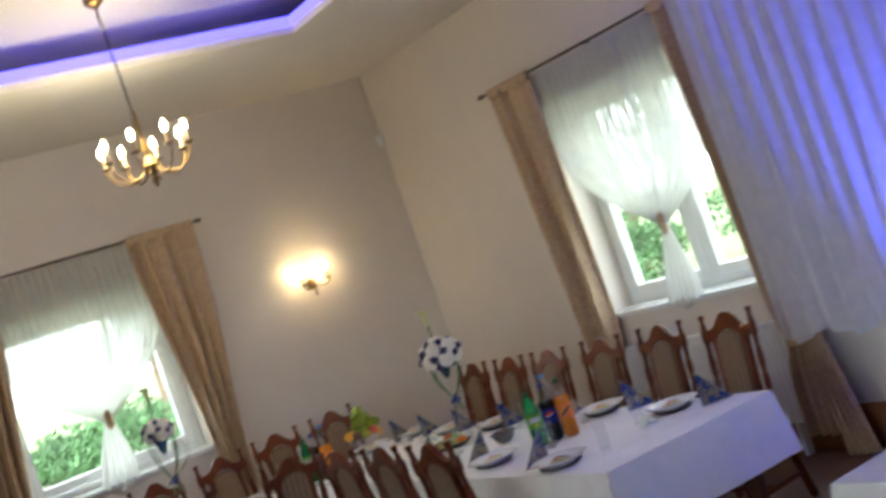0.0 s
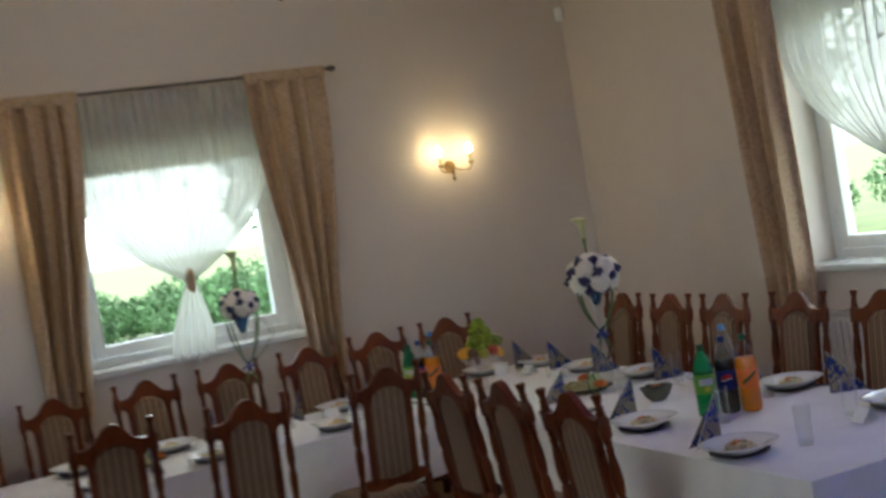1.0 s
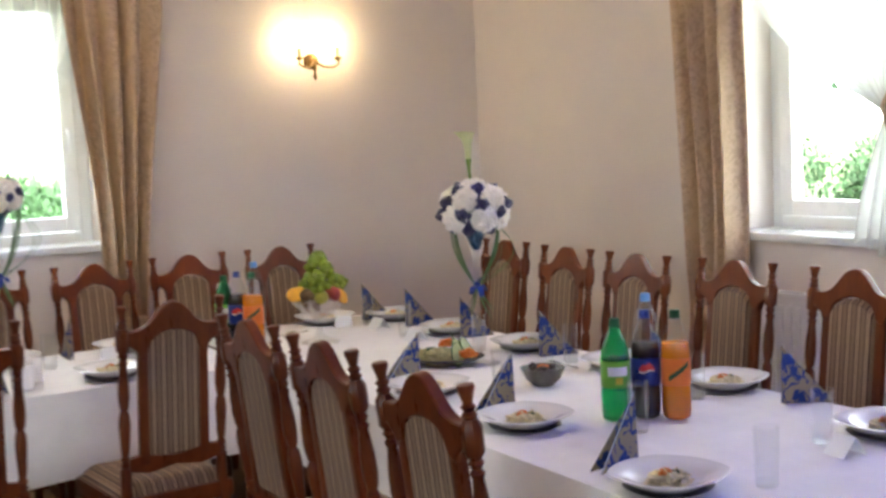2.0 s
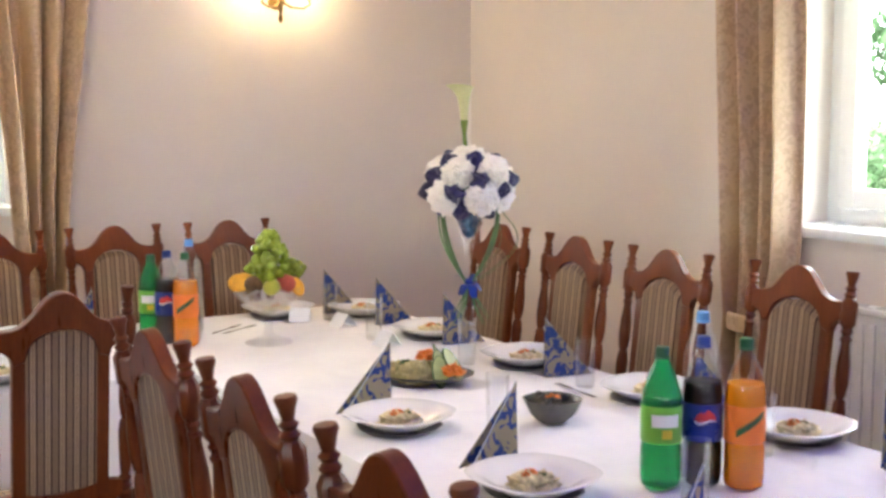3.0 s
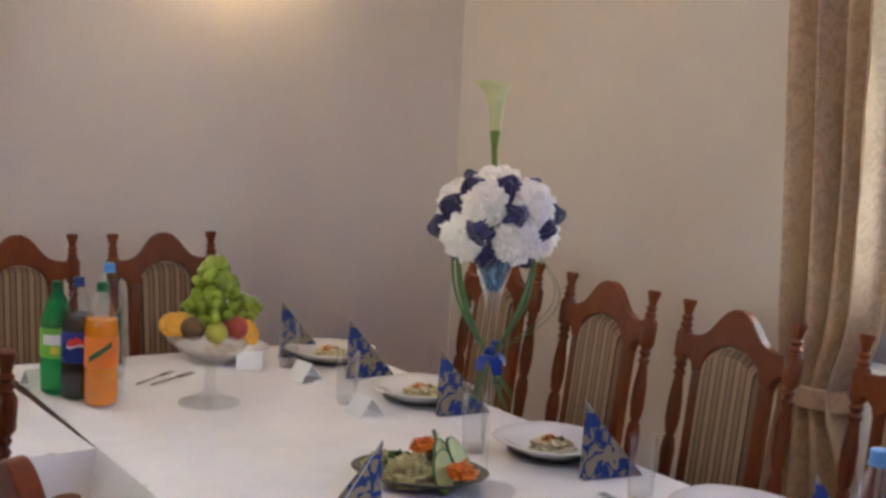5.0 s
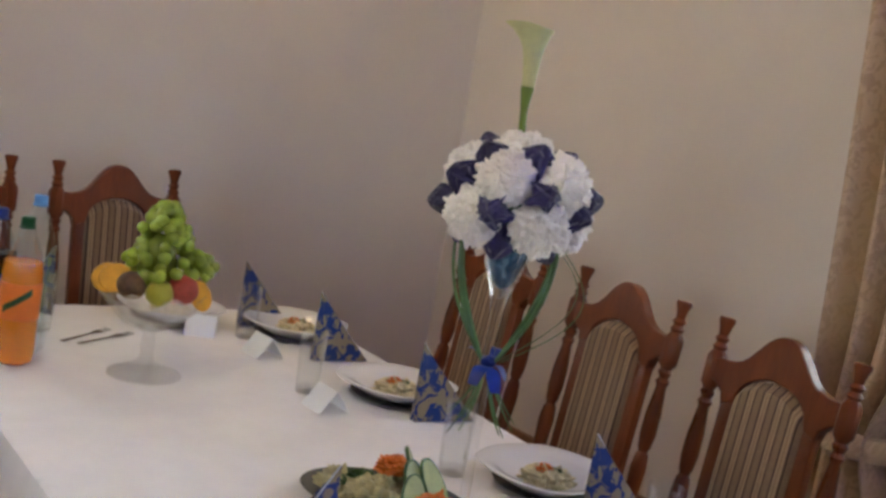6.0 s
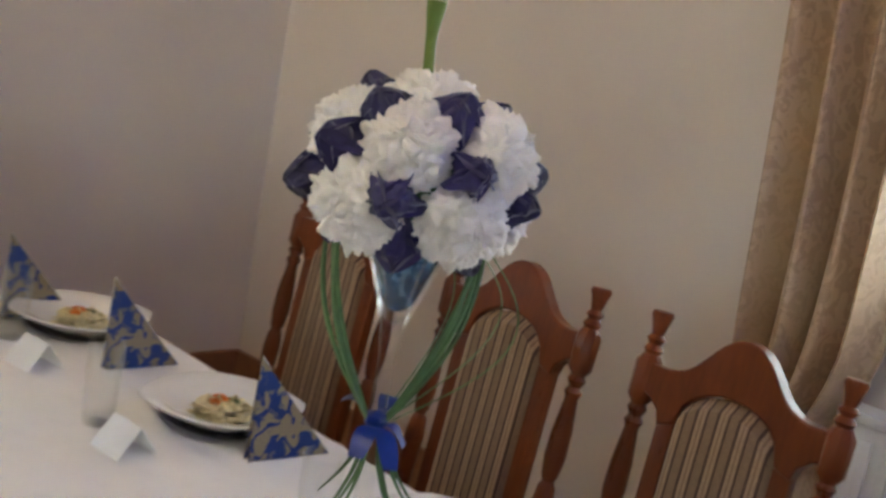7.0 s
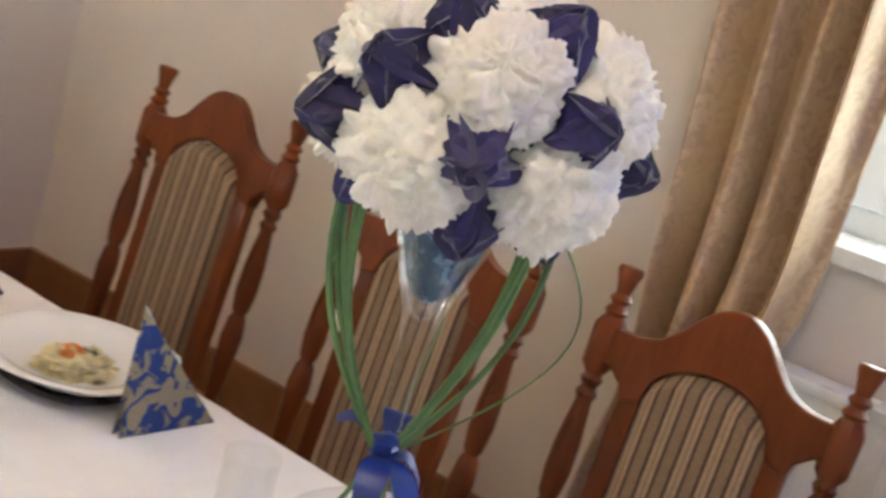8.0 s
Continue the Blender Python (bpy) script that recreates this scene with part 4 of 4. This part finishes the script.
for x, y, k, a in ((6.262, 7.21, "green", -30), (6.352, 7.175, "cola", -35), (6.412, 7.105, "orange", -30), (6.435, 7.262, "water", 0),
                   (5.92, 9.51, "green", -30), (5.953, 9.435, "cola", -30), (5.985, 9.34, "orange", -25), (6.04, 9.44, "water", 0)):
    bottle(x, y, k, a)


def fruit_stand(x, y):
    t = thing("fruit_stand", "cut crystal footed bowl heaped with fruit", "fruit bowl", m=pose(x, y, TZ))
    part("foot", lathe(BM(), [(0, 0), (0.085, 0), (0.086, 0.004), (0.06, 0.012), (0.022, 0.03), (0.014, 0.05), (0.018, 0.075), (0.013, 0.1), (0.03, 0.115), (0, 0.118)], 32), CRYSTAL, t)

    def bowl(u, v):
        a = u * 2 * math.pi
        w = 0.012 * math.cos(a * 8) * v ** 3
        rr = 0.02 + 0.10 * v ** 0.75
        rr *= 1 + 0.03 * math.cos(a * 16) * v
        return rr * math.cos(a), rr * math.sin(a), 0.112 + 0.085 * v ** 1.4 + w
    bm = grid(BM(), 96, 12, bowl)
    bmesh.ops.remove_doubles(bm, verts=bm.verts, dist=1e-4)
    solid(part("bowl", bm, CRYSTAL, t), 0.005)
    random.seed(5)
    gm = mesh_of(ball(BM(), (0, 0, 0), 0.0145, 12, 9, (1, 1, 1.15)), "grape", GRAPE)
    for k in range(95):
        h = random.random()
        a = random.random() * 2 * math.pi
        rad = (0.085 * (1 - h) ** 0.75 + 0.012) * (0.8 + 0.25 * random.random())
        o = part("grape", gm, GRAPE, t)
        o.matrix_local = pose(rad * math.cos(a) + 0.005, rad * math.sin(a), 0.225 + 0.175 * h, random.random() * 90, random.random() * 90, 0)
    for k in range(26):     # a side branch of the bunch
        o = part("grape", gm, GRAPE, t)
        o.matrix_local = pose(0.085 + 0.04 * random.random(), -0.04 + 0.06 * random.random(), 0.24 + 0.05 * random.random(), random.random() * 90, 40, 0)
    part("bunch_core", ball(BM(), (0, 0, 0.27), 0.045, 14, 10, (1, 1, 1.4), 0.2), GRAPE, t)
    for m, c, s, nm in ((PEACH, (0.035, -0.075, 0.222), 0.036, "peach"), (KIWI, (-0.075, -0.045, 0.222), 0.034, "kiwi"), (APPLE, (-0.02, -0.075, 0.212), 0.032, "apple"), (KIWI, (0.088, -0.02, 0.235), 0.028, "kiwi"), (APPLE, (-0.03, 0.07, 0.215), 0.036, "apple"), (PEACH, (0.05, 0.06, 0.215), 0.036, "peach")):
        part(nm, ball(BM(), c, s, 18, 12, (1, 1, 0.93), 0.06), m, t)
    for c, r in (((-0.105, -0.02, 0.232), (20, -50, 30)), ((0.085, -0.065, 0.205), (60, 35, 10)), ((-0.11, 0.01, 0.225), (0, -55, 60))):
        bm = lathe(BM(), [(0, -0.004), (0.034, -0.004), (0.037, 0), (0.034, 0.004), (0, 0.004)], 20, pose(*c, *r))
        part("orange_slice", bm, ORANGE, t)


fruit_stand(6.255, 9.235)


def salad_platter(x, y, turn):
    t = thing("salad_platter", "oval smoky glass dish with salad, carrot and cucumber", "platter", "salad platters", m=pose(x, y, TZ, 0, 0, turn) @ Matrix.Scale(1.18, 4))
    part("dish", lathe(BM(), [(0, 0), (0.07, 0), (0.12, 0.022), (0.123, 0.025), (0.117, 0.026), (0.068, 0.006), (0, 0.006)], 36, Matrix.Diagonal((1.1, 0.85, 1, 1))), DISH, t)
    random.seed(3)
    for c, s in (((-0.01, -0.035, 0.024), 0.05), ((-0.08, 0.015, 0.02), 0.038), ((0.0, 0.055, 0.02), 0.034)):
        part("salad_mound", heap(BM(), (c[0], c[1], c[2] - 0.01), s, 0.85, 0.4, s * 90), SALAD, t)
    for c in ((0.0, 0.032, 0.058), (0.088, -0.03, 0.034)):
        part("carrot_rosette", heap(BM(), c, 0.027, 0.7, 0.55, c[0] * 60), CARROT, t)
    for k, (c, r) in enumerate((((0.045, 0.005, 0.04), (62, 8, 60)), ((0.07, 0.035, 0.042), (60, -10, 70)), ((0.03, 0.055, 0.045), (65, 14, 95)), ((0.055, -0.04, 0.036), (50, 20, 40)))):
        q = part("cucumber_slice", lathe(BM(), [(0, -0.0025), (0.0215, -0.0025), (0.0215, 0.0025), (0, 0.0025)], 22, pose(*c, *r) @ Matrix.Diagonal((1, 2.1, 1, 1))), CUCUMBER, t)
        part("rind", lathe(BM(), [(0.0215, -0.003), (0.023, -0.003), (0.023, 0.003), (0.0215, 0.003)], 22, pose(*c, *r) @ Matrix.Diagonal((1, 2.1, 1, 1))), CUCUMBER_SKIN, q)
    part("parsley", heap(BM(), (-0.045, 0.005, 0.036), 0.026, 0.5, 0.8, 8), PARSLEY, t)


salad_platter(6.385, 8.395, -48)
salad_platter(4.25, 9.4, 10)


def olive_bowl(x, y):
    t = thing("olive_bowl", "small smoky glass bowl of dark olives", "bowl", m=pose(x, y, TZ))
    part("bowl", lathe(BM(), [(0, 0), (0.035, 0), (0.06, 0.025), (0.077, 0.062), (0.078, 0.065), (0.075, 0.065), (0.056, 0.028), (0.03, 0.006), (0, 0.006)], 30, None, 0.15), DISH, t)
    random.seed(9)
    om = mesh_of(ball(BM(), (0, 0, 0), 0.011, 8, 6, (1, 1, 1.2)), "olive", DARK_FOOD)
    for k in range(28):
        a, r = random.random() * 6.28, 0.055 * random.random() ** 0.6
        o = part("olive", om, DARK_FOOD, t)
        o.matrix_local = pose(r * math.cos(a), r * math.sin(a), 0.052 + 0.012 * random.random(), random.random() * 180, 40, 0)
    part("filling", lathe(BM(), [(0, 0.007), (0.03, 0.008), (0.057, 0.034), (0.064, 0.05), (0, 0.054)], 24), DARK_FOOD, t)
    part("carrot_shreds", heap(BM(), (0, 0, 0.064), 0.018, 0.5, 0.7, 4), CARROT, t)


olive_bowl(6.41, 7.785)


def petal(bm, m, length, width, curl, n=3, ruffle=0.0015):
    """A small cupped petal standing along the z of m."""
    rows = []
    for j in range(n + 1):
        v = j / n
        w = width / 2 * math.sin(math.pi * (0.2 + 0.58 * v)) ** 0.8
        rows.append([bm.verts.new(m @ Vector((curl * v * v + 0.25 * width * abs(e) ** 2 + ruffle * v * (random.random() - 0.5) * 2, e * w, length * v * (1 - 0.22 * e * e)))) for e in (-1, -0.5, 0, 0.5, 1)])
    for p, q in zip(rows, rows[1:]):
        for i in range(4):
            bm.faces.new((p[i], p[i + 1], q[i + 1], q[i]))


def flower_head():
    """A full ruffled white bloom, a dome of small petals round +z."""
    bm = BM()
    for p in bmesh.ops.create_uvsphere(bm, u_segments=96, v_segments=60, radius=1.0)["verts"]:
        d = p.co.normalized()
        q = d + 0.25 * noise.noise_vector(d * 2.3)
        lobe = abs(noise.noise(q * 2.4)) * 0.30 + abs(noise.noise(q * 5.2 + Vector((3, 1, 5)))) * 0.30 + abs(noise.noise(q * 11)) * 0.16 + 0.02 * noise.noise(q * 26)
        k = 0.047 * (0.80 + lobe)
        p.co = Vector((d.x * k, d.y * k, d.z * k * 0.86))
    me = mesh_of(bm, "white_bloom", WHITE_PETAL, tidy=False)
    me.set_sharp_from_angle(angle=math.pi)
    return me


def blue_tuft():
    """A loose tuft of broad blue-violet petals."""
    bm = BM()
    random.seed(31)
    ball(bm, (0, 0, 0.012), 0.02, 14, 10, (1, 1, 1.0), 0.4, 3)
    for k in range(5):
        m = Matrix.Rotation(1.2566 * k + 0.5 * random.random(), 4, "Z") @ Matrix.Translation((0.017, 0, -0.004)) @ Matrix.Rotation(radians(14 + 14 * random.random()), 4, "Y")
        petal(bm, m, 0.030 + 0.005 * random.random(), 0.042, -0.034, 6, 0.002)
    return mesh_of(bm, "blue_tuft", BLUE_PETAL, tidy=False)


BLOOM, TUFT = flower_head(), blue_tuft()


def arc(a, b, bulge, n=12):
    """Points from a to b, bowed out by bulge."""
    a, b, bulge = Vector(a), Vector(b), Vector(bulge)
    return [a.lerp(b, k / n) + bulge * math.sin(math.pi * k / n) for k in range(n + 1)]


def bouquet(x, y, stem, turn, lean, spot, size=1.0):
    """Tall cone vase with a ball of white and blue flowers and one calla. stem: height of the cone's tip."""
    v = thing("cone_vase", "tall clear glass cone vase with blue gel on the table", "vase", "centrepiece vases", m=pose(x, y, TZ, 0, 0, turn))
    s = stem
    part("glass", lathe(BM(), [(0, 0), (0.075, 0), (0.076, 0.004), (0.05, 0.008), (0.014, 0.022), (0.010, 0.06), (0.011, s - 0.06), (0.017, s - 0.02), (0.024, s), (0.062, s + 0.115), (0.0605, s + 0.115), (0.022, s + 0.004), (0.012, s - 0.018), (0, s - 0.026)], 32), GLASS, v)
    part("gel", lathe(BM(), [(0, s - 0.008), (0.012, s - 0.004), (0.0205, s + 0.008), (0.052, s + 0.096), (0, s + 0.10)], 28), GEL, v, "dark blue water gel")
    b = thing("flower_ball", "ball of white blooms and blue-violet tufts with a calla", "bouquet", "centrepieces", m=pose(x, y, TZ, 0, 0, turn))
    c = Vector((0, 0, s + 0.154))
    random.seed(41)
    R = 0.098 * size
    part("foam", ball(BM(), c, R, 24, 16, (1, 1, 0.72)), BLADE, b, "green foam under the blooms")
    g = (1 + math.sqrt(5)) / 2
    ico = [Vector(p).normalized() for a in (-1, 1) for e in (-g, g) for p in ((0, a, e), (a, e, 0), (e, 0, a))]
    faces = [(p + q + r).normalized() for i, p in enumerate(ico) for j, q in enumerate(ico[:i]) for r in ico[:j] if (p - q).length < 1.1 and (q - r).length < 1.1 and (p - r).length < 1.1]
    for blue, dirs in ((False, ico), (True, faces)):
        for d in dirs:
            d = (Matrix.Rotation(radians(spot), 3, "Z") @ Matrix.Rotation(radians(31.7), 3, "X") @ d + 0.05 * Vector((random.gauss(0, 1), random.gauss(0, 1), random.gauss(0, 1)))).normalized()
            if d.z < -0.9:
                continue
            o = part("blue_tuft" if blue else "white_bloom", TUFT if blue else BLOOM, None, b)
            rot = d.to_track_quat("Z", "Y").to_matrix().to_4x4()
            k2 = size * ((0.95 + 0.25 * random.random()) if blue else (1.08 + 0.14 * random.random()))
            o.matrix_local = Matrix.Translation(c + Vector((d.x, d.y, d.z * 0.72)) * (R + (0.012 if blue else 0.0) * size)) @ rot @ Matrix.Rotation(random.random() * 6, 4, "Z") @ Matrix.Scale(k2, 4)
    # calla
    top = c + Vector((lean[0], lean[1], 0.192))
    st = part("calla_stem", tube(BM(), arc(c + Vector((0, 0, 0.06)), top, (-0.004, 0.003, 0)), [0.0065] * 9 + [0.0075, 0.009, 0.011, 0.012], 10), STEM, b, "pale green flower stalk")

    def spathe(u, v):
        a = u * 2 * math.pi
        r = 0.0105 + 0.006 * v + 0.024 * max(0, v - 0.62) ** 1.5 * 1.5
        tip = max(0, math.cos(a)) ** 3 * 0.026 * v ** 4
        back = 0.007 * v ** 2 * math.cos(a)
        p = Vector((r * math.cos(a) * (1 + 0.15 * math.cos(a) * v) + back + tip * 0.9, r * math.sin(a), 0.105 * v + back * 0.9 - tip * 0.3))
        return top + Matrix.Rotation(radians(125), 3, "Z") @ p
    bm = grid(BM(), 28, 12, spathe)
    bmesh.ops.remove_doubles(bm, verts=bm.verts, dist=1e-4)
    solid(part("calla_spathe", bm, CALLA, b, "creamy white calla flower"), 0.0015)
    part("spadix", tube(BM(), [top, top + Vector((0, 0, 0.055))], [0.004, 0.003], 8), LEMON, b)
    # looped grass blades tied to the stem
    knot = Vector((0, 0, 0.33 * s / 0.474))
    random.seed(17)
    for k in range(10):
        a = (0.0 if k % 2 else math.pi) + (random.random() - 0.5) * 0.9 - 0.72
        out = Vector((math.cos(a), math.sin(a), 0))
        start = c + out * (0.082 + 0.012 * random.random()) + Vector((0, 0, -0.055))
        pts = arc(start, knot + out * 0.012, out * (0.012 + 0.016 * random.random()), 14)
        low = knot + out * (-0.03 - 0.04 * random.random()) + Vector((0, 0, -0.09 - 0.05 * random.random()))
        pts += arc(knot - out * 0.006, low, out * 0.01, 6)[1:]
        w = [0.0031] * 15 + [0.003, 0.0028, 0.0025, 0.002, 0.0015, 0.0008]
        part("grass_blade", tube(BM(), pts, w, 5), BLADE, b)
    for k in range(3):
        a = -0.6 + k * 0.5
        out = Vector((math.cos(a), math.sin(a), 0))
        part("thin_blade", tube(BM(), arc(c + out * 0.09 + Vector((0, 0, -0.07)), knot + out * 0.02, out * (0.09 + 0.02 * k), 16), 0.0011, 5), BLADE, b)
    bow = BM()
    for a, ln in ((0.4, 0.036), (2.2, 0.034), (3.6, 0.05), (5.3, 0.036), (4.4, 0.06)):
        out = Vector((math.cos(a), math.sin(a), 0.25 if a < 3 else -0.75)).normalized()
        side = out.cross(Vector((0, 0, 1))).normalized()
        grid(bow, 3, 6, lambda u, v: knot + out * (0.012 + ln * v) + side * (2 * u - 1) * 0.009 * (0.5 + math.sin(v * 2.6)) + Vector((0, 0, 0.012 * math.sin(v * 3))))
    part("ribbon_bow", bow, RIBBON, b, "royal blue satin ribbon", tidy=False)
    part("ribbon_knot", ball(BM(), knot, 0.014, 12, 8, (1, 1, 0.8), 0.3), RIBBON, b)


bouquet(6.475, 8.278, 0.455, 0, (-0.01, 0.01), 20)
bouquet(4.97, 9.54, 0.58, 0, (0.01, 0.0), 25, 0.78)

# ---- outside ----
tagged(part("ground", box(BM(), -400, -400, -0.62, 400, 400, -0.5), GRASS, smooth=False), "green lawn round the house", "ground", kind="structure")
tagged(part("road_north", box(BM(), -60, 17.5, -0.499, 60, 22, -0.49), PATH_GREY, smooth=False), "pale gravel driveway behind the house", "road", kind="structure")
tagged(part("road_east", box(BM(), 14.5, -30, -0.498, 19, 17.4, -0.489), PATH_GREY, smooth=False), "pale gravel driveway beside the house", "road", kind="structure")


def leaf_cloud(bm, centre, radius, count, size, squash=0.8):
    for _ in range(count):
        d = Vector((random.gauss(0, 1), random.gauss(0, 1), random.gauss(0, 1))).normalized() * radius * (0.55 + 0.5 * random.random())
        p = Vector(centre) + Vector((d.x, d.y, d.z * squash))
        m = Matrix.Translation(p) @ Euler((random.random() * 6, random.random() * 6, random.random() * 6)).to_matrix().to_4x4()
        s = size * (0.6 + 0.8 * random.random())
        q = [bm.verts.new(m @ Vector(c)) for c in ((-s, 0, 0), (0, -s * 0.5, s * 0.12), (s, 0, 0), (0, s * 0.5, s * 0.12))]
        bm.faces.new(q)


def shrub(x, y, w, h, seed):
    random.seed(seed)
    t = thing("shrub", "dense green garden shrub with small leaves", "shrub", "garden shrubs", m=pose(x, y, -0.5))
    bm = BM()
    for k in range(9):
        leaf_cloud(bm, ((random.random() - 0.5) * w, (random.random() - 0.5) * w * 0.7, h * (0.25 + 0.5 * random.random())), h * 0.4, 520, 0.07)
    part("foliage", bm, LEAF, t, smooth=False, tidy=False)
    for k in range(4):
        part("branch", tube(BM(), [(0.1 * k - 0.15, 0, 0), (0.3 * k - 0.45, 0.1 * (k % 2), h * 0.5)], [0.03, 0.01], 6), BARK, t)


def tree(x, y, h, seed):
    random.seed(seed)
    t = thing("tree", "leafy green tree beyond the driveway", "tree", "garden trees", m=pose(x, y, -0.5))
    part("trunk", tube(BM(), [(0, 0, 0), (0.05, 0, h * 0.25), (0, 0.1, h * 0.6)], [0.2, 0.15, 0.07], 9), BARK, t)
    bm = BM()
    for k in range(16):
        a, r = random.random() * 6.28, h * 0.26 * random.random()
        z = h * (0.35 + 0.55 * random.random())
        leaf_cloud(bm, (r * math.cos(a), r * math.sin(a), z), h * 0.13, 150, 0.16)
        if k < 5:
            part("limb", tube(BM(), [(0, 0.05, h * 0.4), (r * math.cos(a), r * math.sin(a), z)], [0.06, 0.02], 6), BARK, t)
    part("crown", bm, LEAF, t, smooth=False, tidy=False)


for k in range(9):
    shrub(5.5 + 1.9 * k, 38.0 + 0.4 * (k % 2), 2.2, 1.5 + 0.12 * math.sin(k * 2.1), 30 + k)
for k, (x, y, w, h) in enumerate(((-1.5, 36, 4, 1.9), (1.8, 36.5, 4, 1.7), (5.0, 36, 4, 1.6), (8.2, 36, 4, 1.7), (10.4, 27, 4, 2.0), (13.2, 26, 4, 2.3), (27, 7, 4, 1.5), (27.5, 11, 4, 1.7), (28, 15, 4, 1.5), (26, 19, 4, 1.7), (27, 23, 4, 2.0), (25, 27, 4, 1.8), (26, 31, 4, 2.2))):
    shrub(x, y, w, h, 50 + k)
for k, (x, y, h) in enumerate(((12.5, 31, 8), (-4, 36, 8), (28, 13, 9), (33, 20, 10), (6, 44, 8), (31, 25, 9), (28, 30, 10), (31, 35, 9))):
    tree(x, y, h, 80 + k)


def car(x, y, turn):
    t = thing("parked_car", "light blue hatchback parked on the driveway", "car", m=pose(x, y, -0.49, 0, 0, turn))
    side = [(-1.9, 0.25), (-1.95, 0.6), (-1.75, 0.85), (-0.95, 0.95), (-0.35, 1.4), (0.9, 1.45), (1.65, 1.0), (1.85, 0.85), (1.9, 0.35), (1.7, 0.22)]
    b = part("body", slab(BM(), side, -0.8, 0.8), CAR_BLUE, t)
    bv = b.modifiers.new("edge", "BEVEL")
    bv.width, bv.segments = 0.08, 3
    for s in (-1, 1):
        part("side_window", slab(BM(), [(-0.75, 0.98), (-0.3, 1.34), (0.85, 1.38), (1.4, 1.02)], s * 0.805 - 0.004, s * 0.805 + 0.004), CAR_GLASS, t)
        for q in (-1.2, 1.15):
            wheel = part("wheel", lathe(BM(), [(0, -0.1), (0.28, -0.1), (0.31, -0.06), (0.31, 0.06), (0.28, 0.1), (0, 0.1)], 20, pose(q, s * 0.74, 0.31, 90, 0, 0)), RUBBER, t)
            part("rim", lathe(BM(), [(0, -0.105), (0.17, -0.105), (0.19, -0.09), (0.19, 0.09), (0.17, 0.105), (0, 0.105)], 16, pose(q, s * 0.74, 0.31, 90, 0, 0)), SILVER, wheel)


car(3.4, 20.2, 4)
